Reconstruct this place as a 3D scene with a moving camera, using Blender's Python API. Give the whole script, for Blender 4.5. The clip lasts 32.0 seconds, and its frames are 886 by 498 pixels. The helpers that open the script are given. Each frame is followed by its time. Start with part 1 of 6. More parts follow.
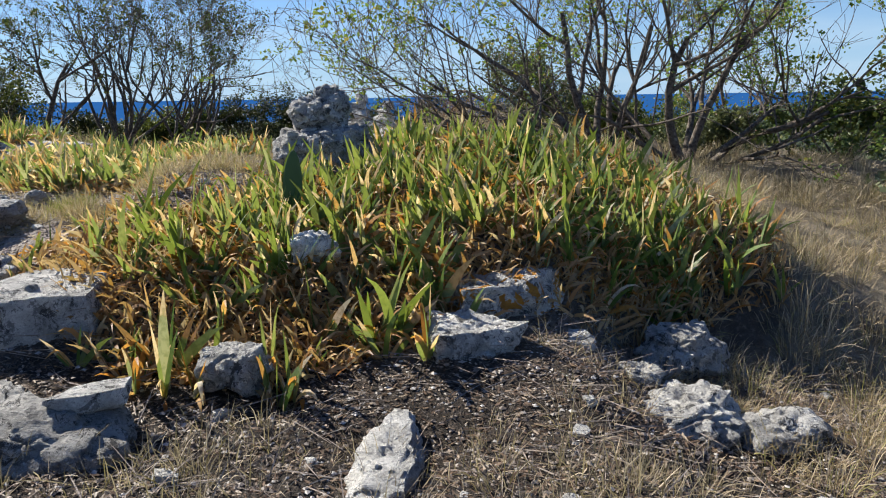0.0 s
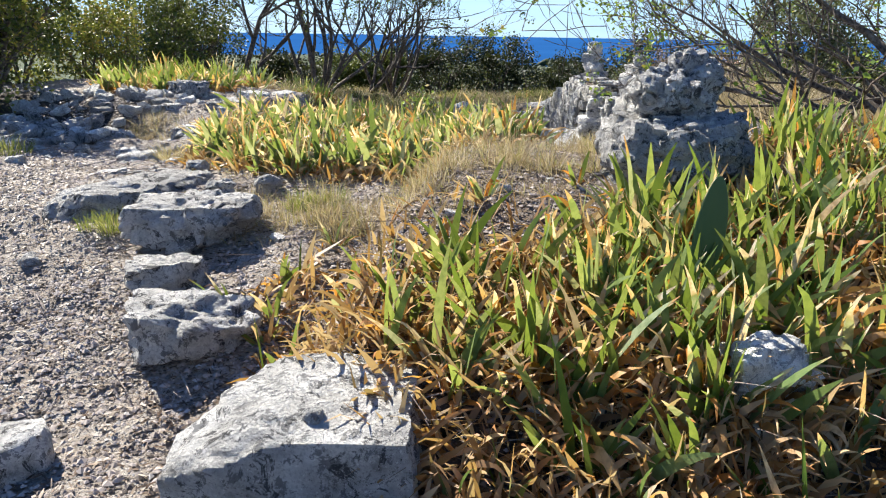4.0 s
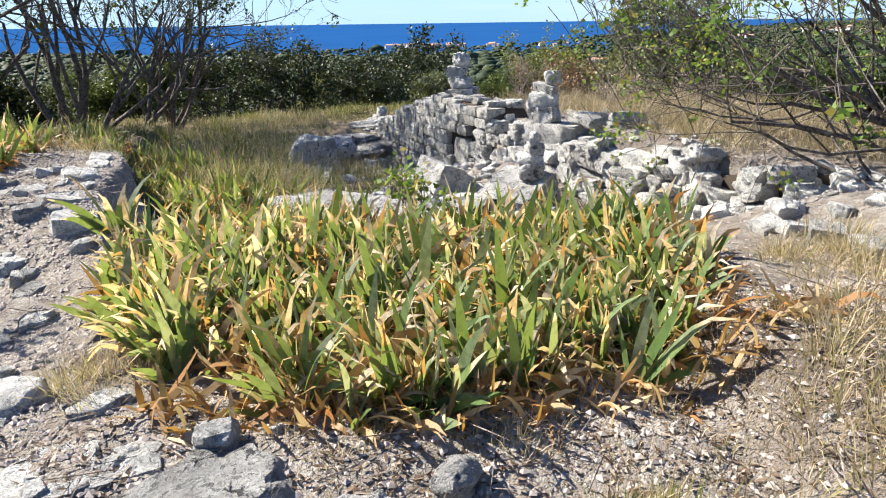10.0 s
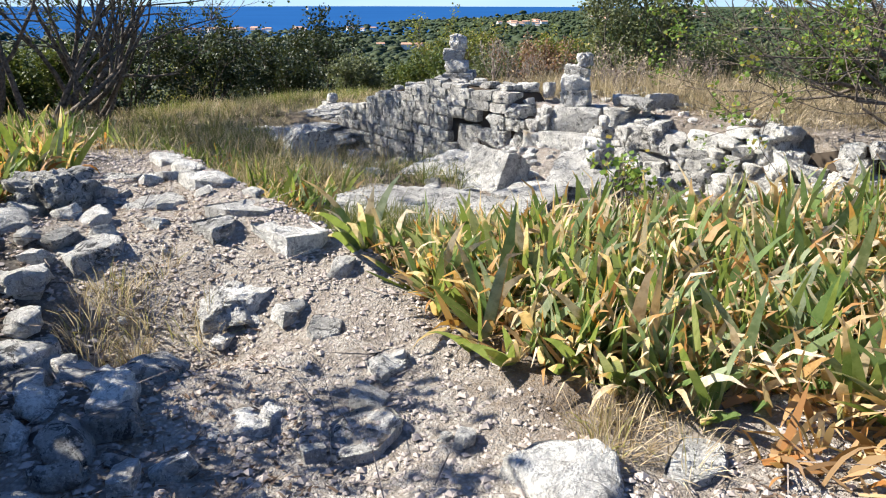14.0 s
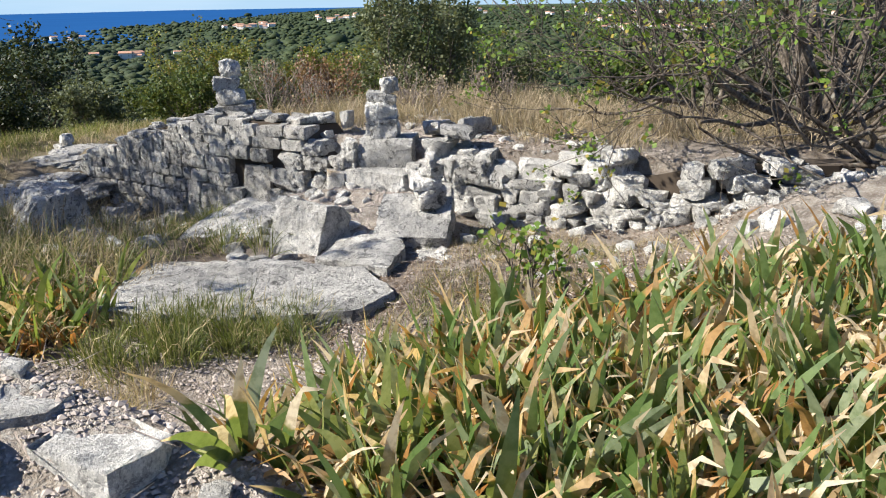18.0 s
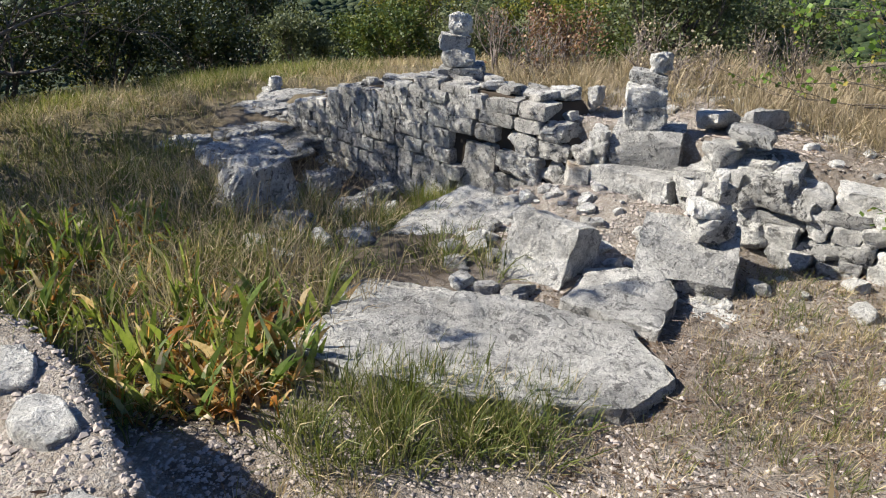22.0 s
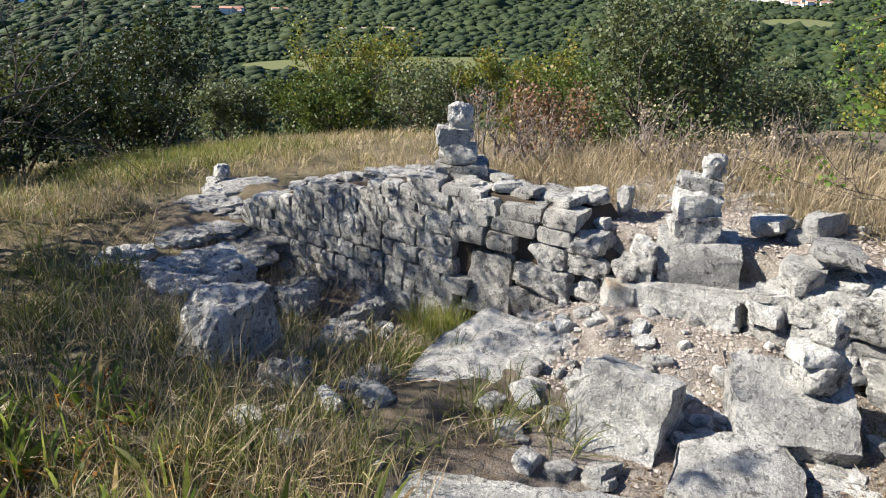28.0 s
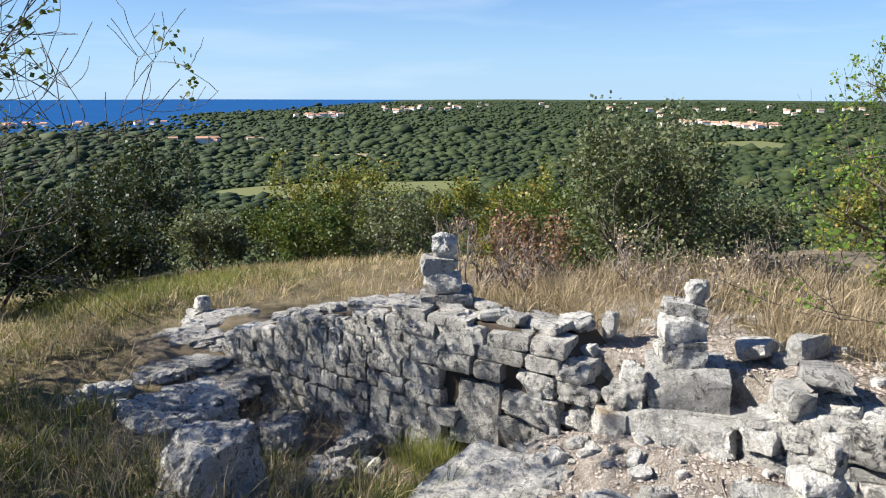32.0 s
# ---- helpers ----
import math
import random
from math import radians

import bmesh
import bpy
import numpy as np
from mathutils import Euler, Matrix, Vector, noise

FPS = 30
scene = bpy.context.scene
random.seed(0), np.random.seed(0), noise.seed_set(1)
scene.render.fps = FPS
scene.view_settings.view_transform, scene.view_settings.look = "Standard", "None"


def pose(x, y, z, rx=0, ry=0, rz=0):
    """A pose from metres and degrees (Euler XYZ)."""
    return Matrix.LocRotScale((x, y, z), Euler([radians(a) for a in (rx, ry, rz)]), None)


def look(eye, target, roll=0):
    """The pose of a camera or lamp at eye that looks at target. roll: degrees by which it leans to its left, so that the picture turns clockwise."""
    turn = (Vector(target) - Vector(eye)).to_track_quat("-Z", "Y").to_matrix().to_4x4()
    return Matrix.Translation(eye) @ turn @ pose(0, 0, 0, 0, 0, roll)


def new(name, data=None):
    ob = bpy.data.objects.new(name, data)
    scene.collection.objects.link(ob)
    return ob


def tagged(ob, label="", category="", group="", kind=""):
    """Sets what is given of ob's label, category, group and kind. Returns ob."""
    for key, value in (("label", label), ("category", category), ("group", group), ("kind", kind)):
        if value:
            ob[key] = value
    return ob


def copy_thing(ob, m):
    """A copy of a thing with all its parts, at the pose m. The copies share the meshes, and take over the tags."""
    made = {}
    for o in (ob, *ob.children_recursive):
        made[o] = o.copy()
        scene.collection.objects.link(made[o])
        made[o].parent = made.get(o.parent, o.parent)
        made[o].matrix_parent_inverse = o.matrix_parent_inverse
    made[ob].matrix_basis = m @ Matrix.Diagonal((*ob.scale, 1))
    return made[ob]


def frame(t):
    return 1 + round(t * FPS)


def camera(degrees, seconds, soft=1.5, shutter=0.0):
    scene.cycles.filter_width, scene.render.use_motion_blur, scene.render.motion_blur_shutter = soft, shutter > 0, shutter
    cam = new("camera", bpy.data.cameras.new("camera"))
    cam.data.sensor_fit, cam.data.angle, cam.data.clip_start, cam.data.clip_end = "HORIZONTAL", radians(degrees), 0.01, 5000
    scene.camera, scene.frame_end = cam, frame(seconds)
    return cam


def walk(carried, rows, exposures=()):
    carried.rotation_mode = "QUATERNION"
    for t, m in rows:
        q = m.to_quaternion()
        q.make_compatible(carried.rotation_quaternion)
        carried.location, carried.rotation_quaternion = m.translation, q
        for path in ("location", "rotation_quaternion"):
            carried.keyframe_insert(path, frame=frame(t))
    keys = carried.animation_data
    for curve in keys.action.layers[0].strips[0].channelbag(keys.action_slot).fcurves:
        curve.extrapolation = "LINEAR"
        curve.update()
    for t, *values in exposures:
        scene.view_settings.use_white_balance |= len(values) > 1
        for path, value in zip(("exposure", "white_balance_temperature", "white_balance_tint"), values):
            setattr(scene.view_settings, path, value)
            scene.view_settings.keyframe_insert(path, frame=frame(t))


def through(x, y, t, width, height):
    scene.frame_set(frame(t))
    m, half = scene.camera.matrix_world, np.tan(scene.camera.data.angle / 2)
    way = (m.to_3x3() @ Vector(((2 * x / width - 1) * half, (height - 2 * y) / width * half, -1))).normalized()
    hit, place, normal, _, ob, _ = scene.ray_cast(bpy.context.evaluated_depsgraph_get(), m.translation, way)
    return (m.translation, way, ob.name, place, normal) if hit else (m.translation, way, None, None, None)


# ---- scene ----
cam = camera(62.0, 32.0, soft=1.1)
METRES, EYE, TILT, LEAN, TURN = 15.0, 1.5, -12.2, 0.8, 0.0
ROWS = [
    (0.0, 0.0, 0.0, 0.0, 0.0, 0.0, -0.0),
    (0.5, -0.0066, 0.0118, 0.0019, 4.46, -1.05, -1.4),
    (1.0, -0.0137, 0.0192, 0.0045, 10.18, -2.28, -3.3),
    (1.5, -0.0295, 0.0313, 0.0068, 11.6, -4.04, -3.34),
    (2.0, -0.0421, 0.0429, 0.0129, 12.19, -5.98, -3.63),
    (2.5, -0.0509, 0.0673, 0.0186, 16.42, -5.12, -4.73),
    (3.0, -0.0635, 0.0893, 0.0234, 18.27, -4.92, -4.79),
    (3.5, -0.0802, 0.1099, 0.0303, 13.95, -4.34, -4.15),
    (5.5, -0.1419, 0.181, 0.0521, 9.58, -7.13, -3.89),
    (6.0, -0.1478, 0.1999, 0.0572, 7.91, -6.28, -3.73),
    (6.5, -0.1602, 0.2151, 0.0604, 5.92, -6.46, -2.9),
    (7.0, -0.1767, 0.2259, 0.0667, -2.42, -6.57, -0.81),
    (7.5, -0.1888, 0.237, 0.0694, -1.99, -6.13, -0.61),
    (8.0, -0.198, 0.2591, 0.0755, -3.97, -6.91, 0.84),
    (8.5, -0.2091, 0.2722, 0.083, -5.03, -7.17, 0.8),
    (9.0, -0.2342, 0.2892, 0.087, -11.71, -6.48, 2.37),
    (9.5, -0.2559, 0.2935, 0.0936, -11.78, -6.05, 0.9),
    (10.0, -0.2785, 0.3044, 0.0948, -10.89, -5.45, 2.19),
    (10.5, -0.3047, 0.3127, 0.0969, -8.79, -5.34, 1.35),
    (11.0, -0.3312, 0.3241, 0.0986, -12.82, -6.28, 1.64),
    (11.5, -0.3481, 0.3427, 0.1019, -12.04, -7.11, 0.95),
    (12.0, -0.3671, 0.3514, 0.1038, -8.12, -8.03, -0.97),
    (12.5, -0.3902, 0.3567, 0.1041, -10.76, -7.57, 1.05),
    (13.0, -0.4059, 0.3695, 0.1035, -12.99, -7.86, 0.23),
    (13.5, -0.4219, 0.383, 0.107, -17.59, -6.94, 2.07),
    (14.0, -0.4408, 0.3937, 0.108, -25.16, -7.36, 4.32),
    (14.5, -0.4522, 0.406, 0.1099, -31.02, -7.74, 4.65),
    (16.5, -0.4558, 0.4508, 0.1262, -37.37, -7.18, 7.96),
    (17.0, -0.4452, 0.4648, 0.1301, -40.15, -7.89, 8.69),
    (17.5, -0.4375, 0.4803, 0.1385, -43.34, -8.69, 9.15),
    (18.0, -0.4267, 0.4924, 0.1415, -44.84, -9.59, 9.03),
    (18.5, -0.4133, 0.5014, 0.1504, -40.98, -10.76, 8.29),
    (19.0, -0.4108, 0.5101, 0.1528, -34.44, -10.4, 6.02),
    (19.5, -0.4099, 0.5237, 0.156, -31.26, -10.53, 6.12),
    (20.0, -0.4093, 0.5341, 0.1596, -31.88, -11.19, 5.7),
    (20.5, -0.4019, 0.5465, 0.1629, -30.25, -11.58, 5.56),
    (21.0, -0.3948, 0.5591, 0.17, -27.16, -11.87, 5.14),
    (21.5, -0.3928, 0.5805, 0.1754, -28.58, -12.92, 5.57),
    (22.0, -0.3925, 0.5962, 0.1834, -30.72, -13.74, 5.27),
    (22.5, -0.3865, 0.615, 0.1879, -27.9, -13.32, 4.97),
    (23.0, -0.3812, 0.6293, 0.1955, -28.25, -13.74, 4.89),
    (23.5, -0.3848, 0.6502, 0.2007, -29.35, -14.3, 4.88),
    (24.0, -0.3902, 0.6656, 0.2105, -33.18, -14.96, 5.54),
    (24.5, -0.3896, 0.6761, 0.2115, -34.85, -15.59, 5.05),
    (25.0, -0.3851, 0.6858, 0.2141, -37.16, -15.81, 6.6),
    (25.5, -0.3874, 0.6929, 0.2156, -40.38, -16.73, 7.46),
    (27.5, -0.3903, 0.6979, 0.2183, -39.94, -14.31, 7.54),
    (28.0, -0.3915, 0.6978, 0.2201, -38.13, -11.25, 6.22),
    (28.5, -0.3924, 0.6976, 0.2227, -36.14, -7.72, 5.64),
    (29.0, -0.394, 0.6979, 0.2247, -34.29, -5.0, 5.22),
    (29.5, -0.3942, 0.6975, 0.2261, -33.33, -2.44, 5.25),
    (30.0, -0.3942, 0.6978, 0.2261, -33.89, -2.15, 5.39),
    (30.5, -0.394, 0.6984, 0.2264, -34.32, -1.82, 5.32),
    (31.0, -0.3938, 0.6991, 0.2265, -36.2, -1.6, 6.13),
    (31.5, -0.3949, 0.7002, 0.2266, -38.41, -1.57, 6.54),
    (32.0, -0.3966, 0.7015, 0.2262, -40.32, -2.19, 7.22),
]
walk(cam, [(t, pose(0, 0, EYE, TILT, LEAN, TURN) @ pose(METRES * x, METRES * y, METRES * z, 90 + pitch, roll, yaw)) for t, x, y, z, yaw, pitch, roll in ROWS],
     exposures=[(0, 0.9), (1, 1.15), (3, 1.42), (6, 1.4), (14, 1.36), (17, 1.14), (19, 1.02), (21, 0.94), (23, 1.02), (25, 1.12), (29, 1.12), (32, 1.1)])

# ---- world, sun ----
SUN_AZ, SUN_EL = -55.0, 40.0          # degrees clockwise from +y, degrees up
sun_dir = Vector((math.sin(radians(SUN_AZ)) * math.cos(radians(SUN_EL)), math.cos(radians(SUN_AZ)) * math.cos(radians(SUN_EL)), math.sin(radians(SUN_EL))))
sun = new("sun", bpy.data.lights.new("sun", "SUN"))
sun.data.energy, sun.data.angle, sun.data.color = 5.0, radians(0.5), (1.0, 0.94, 0.84)
sun.matrix_world = look(sun_dir * 50, (0, 0, 0))

sky_world = bpy.data.worlds.new("sky")
scene.world = sky_world
sky_world.use_nodes = True
wt = sky_world.node_tree
sky = wt.nodes.new("ShaderNodeTexSky")
sky.sky_type, sky.sun_disc = "NISHITA", False
sky.sun_elevation, sky.sun_rotation = radians(SUN_EL), radians(SUN_AZ)
sky.altitude, sky.dust_density, sky.ozone_density = 100, 0.3, 2.0
SKY_STRENGTH = 0.044
back = wt.nodes["Background"]
back.inputs["Strength"].default_value = SKY_STRENGTH
wc = wt.nodes.new("ShaderNodeTexCoord")
wm = wt.nodes.new("ShaderNodeMapping")
wm.inputs["Scale"].default_value = (1.6, 1.6, 14.0)
wn = wt.nodes.new("ShaderNodeTexNoise")
wn.inputs["Scale"].default_value, wn.inputs["Detail"].default_value = 2.2, 7
wr = wt.nodes.new("ShaderNodeValToRGB")
wr.color_ramp.elements[0].position, wr.color_ramp.elements[1].position = 0.5, 0.8
wr.color_ramp.elements[1].color = (0.35, 0.35, 0.35, 1)
wx = wt.nodes.new("ShaderNodeMix")
wx.data_type = "RGBA"
wt.links.new(wc.outputs["Generated"], wm.inputs["Vector"])
wt.links.new(wm.outputs["Vector"], wn.inputs["Vector"])
wt.links.new(wn.outputs["Fac"], wr.inputs["Fac"])
wt.links.new(wr.outputs["Color"], wx.inputs["Factor"])
wb = wt.nodes.new("ShaderNodeMix")
wb.data_type, wb.blend_type = "RGBA", "MULTIPLY"
wb.inputs["Factor"].default_value = 1.0
wb.inputs[7].default_value = (0.53, 0.9, 1.48, 1)
wt.links.new(sky.outputs["Color"], wb.inputs[6])
wz = wt.nodes.new("ShaderNodeSeparateXYZ")
wg = wt.nodes.new("ShaderNodeValToRGB")
wg.color_ramp.elements[0].position, wg.color_ramp.elements[1].position = 0.0, 0.2
wg.color_ramp.elements[0].color, wg.color_ramp.elements[1].color = (0.7, 0.7, 0.7, 1), (0, 0, 0, 1)
wh = wt.nodes.new("ShaderNodeMix")
wh.data_type = "RGBA"
wh.inputs[7].default_value = (6.5, 9.3, 12.5, 1)
wt.links.new(wc.outputs["Generated"], wz.inputs[0])
wt.links.new(wz.outputs["Z"], wg.inputs["Fac"])
wt.links.new(wg.outputs["Color"], wh.inputs["Factor"])
wt.links.new(wb.outputs[2], wh.inputs[6])
wt.links.new(wh.outputs[2], wx.inputs[6])
wx.inputs[7].default_value = (9.0, 10.5, 12.0, 1)
wt.links.new(wx.outputs[2], back.inputs["Color"])


# ---- materials ----
class Nodes:
    """A small hand for building node materials."""

    def __init__(self, name, rough=0.9):
        self.m = bpy.data.materials.new(name)
        self.m.use_nodes = True
        self.t = self.m.node_tree
        self.b = self.t.nodes["Principled BSDF"]
        self.b.inputs["Roughness"].default_value = rough
        self.b.inputs["Specular IOR Level"].default_value = 0.25
        self.p = self.t.nodes.new("ShaderNodeNewGeometry")

    def put(self, value, socket):
        if hasattr(value, "is_output"):
            self.t.links.new(value, socket)
        else:
            socket.default_value = (*value, 1) if isinstance(value, tuple) and len(value) == 3 and socket.type == "RGBA" else value

    def noise(self, scale, detail=4, rough=0.55, vec=None, out="Fac", warp=0.0):
        n = self.t.nodes.new("ShaderNodeTexNoise")
        n.inputs["Scale"].default_value, n.inputs["Detail"].default_value, n.inputs["Roughness"].default_value = scale, detail, rough
        n.inputs["Distortion"].default_value = warp
        self.t.links.new(vec or self.p.outputs["Position"], n.inputs["Vector"])
        return n.outputs[out]

    def cells(self, scale, feature="F1", out="Distance", vec=None):
        n = self.t.nodes.new("ShaderNodeTexVoronoi")
        n.feature = feature
        n.inputs["Scale"].default_value = scale
        self.t.links.new(vec or self.p.outputs["Position"], n.inputs["Vector"])
        return n.outputs[out]

    def ramp(self, fac, *stops):
        n = self.t.nodes.new("ShaderNodeValToRGB")
        e = n.color_ramp.elements
        while len(e) < len(stops):
            e.new(0.5)
        for el, (pos, col) in zip(e, stops):
            el.position, el.color = pos, (*col, 1) if isinstance(col, tuple) else (col, col, col, 1)
        self.put(fac, n.inputs["Fac"])
        return n.outputs["Color"]

    def mix(self, fac, a, b, how="MIX"):
        n = self.t.nodes.new("ShaderNodeMix")
        n.data_type, n.blend_type = "RGBA", how
        self.put(fac, n.inputs["Factor"])
        self.put(a, n.inputs[6])
        self.put(b, n.inputs[7])
        return n.outputs[2]

    def calc(self, how, a, b=0.0):
        n = self.t.nodes.new("ShaderNodeMath")
        n.operation = how
        self.put(a, n.inputs[0])
        self.put(b, n.inputs[1])
        return n.outputs[0]

    def attr(self, name):
        n = self.t.nodes.new("ShaderNodeAttribute")
        n.attribute_name = name
        return n.outputs["Fac"]

    def rand(self):
        o = self.t.nodes.new("ShaderNodeObjectInfo")
        return self.calc("FRACT", self.calc("ADD", o.outputs["Random"], self.p.outputs["Random Per Island"]))

    def bump(self, height, strength, dist):
        n = self.t.nodes.new("ShaderNodeBump")
        n.inputs["Strength"].default_value, n.inputs["Distance"].default_value = strength, dist
        self.put(height, n.inputs["Height"])
        self.t.links.new(n.outputs[0], self.b.inputs["Normal"])

    def colour(self, c):
        self.put(c, self.b.inputs["Base Color"])
        return self.m

    def leafy(self, c, through=0.4, glow=0.2, amber=0.0):
        """Thin leaf: part of the light passes through."""
        d = self.t.nodes.new("ShaderNodeBsdfTranslucent")
        x = self.t.nodes.new("ShaderNodeMixShader")
        self.put(c, self.b.inputs["Base Color"])
        self.put(self.mix(glow, self.mix(amber, c, (1.15, 0.9, 0.4), "MULTIPLY"), (0.5, 0.52, 0.07)), d.inputs["Color"])
        x.inputs[0].default_value = through
        out = self.t.nodes["Material Output"]
        self.t.links.new(self.b.outputs[0], x.inputs[1])
        self.t.links.new(d.outputs[0], x.inputs[2])
        self.t.links.new(x.outputs[0], out.inputs["Surface"])
        return self.m


def limestone(name, light=1.0, lichen=0.0, warm=0.0, black=1.0):
    n = Nodes(name, 0.95)
    big, mid, fine = n.noise(1.9, 5, 0.65), n.noise(7.5, 8, 0.72), n.noise(95, 3, 0.65)
    L = light
    c = n.ramp(mid, (0.33, (0.3 * L, 0.29 * L, 0.27 * L)), (0.44, (0.6 * L, 0.585 * L, 0.545 * L)), (0.56, (0.8 * L, 0.78 * L, 0.73 * L)))
    c = n.mix(n.ramp(big, (0.36, 0.6), (0.56, 0.0)), c, (0.24 * L, 0.235 * L, 0.225 * L))
    grey = n.ramp(n.noise(15, 6, 0.75, warp=0.4), (0.54, 0.0), (0.575, 0.75 * black))
    c = n.mix(grey, c, (0.13, 0.13, 0.13))
    c = n.mix(n.ramp(n.noise(31, 3, 0.6), (0.63, 0.0), (0.67, 0.7)), c, (0.76, 0.745, 0.7))
    c = n.mix(n.ramp(n.noise(9, 7, 0.78, warp=0.8), (0.56, 0.0), (0.59, 0.9 * black)), c, (0.055, 0.054, 0.053))
    c = n.mix(n.ramp(fine, (0.36, 0.3), (0.46, 0.0)), c, (0.16, 0.155, 0.15))
    pits = n.cells(46)
    c = n.mix(n.ramp(pits, (0.06, 0.5), (0.13, 0.0)), c, (0.07, 0.068, 0.065))
    c = n.mix(n.ramp(n.noise(44, 5, 0.72), (0.56, 0.0), (0.61, 0.38)), c, (0.22 * L, 0.215 * L, 0.2 * L))
    c = n.mix(n.ramp(n.noise(70, 4, 0.7), (0.6, 0.0), (0.66, 0.6)), c, (0.84 * L, 0.83 * L, 0.79 * L))
    if warm:
        c = n.mix(n.ramp(n.noise(2.6, 4), (0.5, 0.0), (0.72, warm)), c, (0.6, 0.42, 0.24))
    if lichen:
        c = n.mix(n.ramp(n.noise(5.5, 5, 0.6, warp=0.6), (0.65 - 0.1 * lichen, 0.0), (0.67 - 0.1 * lichen, 0.95)), c, n.mix(fine, (0.62, 0.27, 0.012), (0.4, 0.17, 0.02)))
    tone = n.t.nodes.new("ShaderNodeObjectInfo").outputs["Random"]
    c = n.mix(1.0, c, n.ramp(tone, (0.0, 0.7), (0.5, 0.95), (1.0, 1.08)), "MULTIPLY")
    h = n.calc("ADD", n.calc("MULTIPLY", mid, 0.9), n.calc("ADD", n.calc("MULTIPLY", n.noise(36, 6, 0.75), 0.6), n.calc("MULTIPLY", n.ramp(pits, (0.05, 0.0), (0.25, 1.0)), 0.14)))
    n.bump(h, 1.0, 0.085)
    return n.colour(c)


M_STONE = limestone("weathered_limestone", 1.12)
M_PALE = limestone("pale_limestone", 1.24, 0.0, 0.0, 0.55)
M_WALL = limestone("wall_limestone", 1.0, 0.0, 0.12, 0.9)
M_STAINED = limestone("iron_stained_limestone", 1.1, 0.0, 0.9, 0.3)
M_SLAB = limestone("bedrock_limestone", 1.0, 0.0, 0.0, 0.8)
M_LICHEN = limestone("lichened_limestone", 1.0, 1.0)
# Limestone with shade put into its colour; also window panes and the hole
M_DARK = limestone("shade_toned_limestone", 0.85)


def ground_material():
    n = Nodes("stony_soil", 0.95)
    big, mid, fine = n.noise(0.55, 5, 0.6), n.noise(7, 6, 0.65), n.noise(90, 3, 0.6)
    soil = n.ramp(mid, (0.3, (0.07, 0.054, 0.043)), (0.5, (0.2, 0.165, 0.135)), (0.7, (0.4, 0.35, 0.295)))
    grit = n.ramp(n.cells(75), (0.05, (0.5, 0.46, 0.41)), (0.5, (0.24, 0.19, 0.15)))
    c = n.mix(n.ramp(n.noise(3, 5, 0.6), (0.42, 0.15), (0.62, 0.85)), soil, grit)
    litter = n.ramp(n.noise(38, 4, 0.7, warp=1.5), (0.5, 0.0), (0.62, 0.75))
    c = n.mix(litter, c, n.mix(fine, (0.13, 0.07, 0.035), (0.34, 0.25, 0.14)))
    pale = n.attr("pale")
    chalk = n.ramp(n.cells(48), (0.05, (0.72, 0.68, 0.62)), (0.55, (0.46, 0.41, 0.35)))
    c = n.mix(n.calc("MULTIPLY", pale, n.ramp(mid, (0.35, 0.3), (0.6, 1.0))), c, chalk)
    # Blackish soil tone, also used where cast shade is painted on the ground
    dark_ground = n.ramp(n.noise(26, 5, 0.7), (0.38, (0.013, 0.011, 0.009)), (0.55, (0.05, 0.04, 0.032)), (0.68, (0.2, 0.165, 0.135)))
    c = n.mix(n.calc("MULTIPLY", n.attr("dark"), 0.93), c, dark_ground)
    green = n.attr("green")
    meadow = n.ramp(n.noise(1.5, 5, 0.7), (0.35, (0.1, 0.085, 0.045)), (0.6, (0.27, 0.22, 0.135)))
    c = n.mix(n.calc("MULTIPLY", green, n.calc("SUBTRACT", 1.0, n.attr("dark"))), c, meadow)
    wood = n.attr("wood")
    canopy = n.ramp(n.noise(0.12, 9, 0.75), (0.33, (0.012, 0.022, 0.007)), (0.5, (0.03, 0.05, 0.012)), (0.68, (0.065, 0.085, 0.022)))
    far = n.mix(n.ramp(n.noise(0.012, 4, 0.6), (0.6, 0.0), (0.66, 0.5)), canopy, (0.08, 0.085, 0.035))
    c = n.mix(wood, c, far)
    h = n.calc("ADD", n.calc("MULTIPLY", n.noise(45, 5, 0.7), 0.8), n.calc("ADD", mid, n.calc("MULTIPLY", fine, 0.5)))
    n.bump(h, 1.0, 0.045)
    return n.colour(c)


M_GROUND = ground_material()


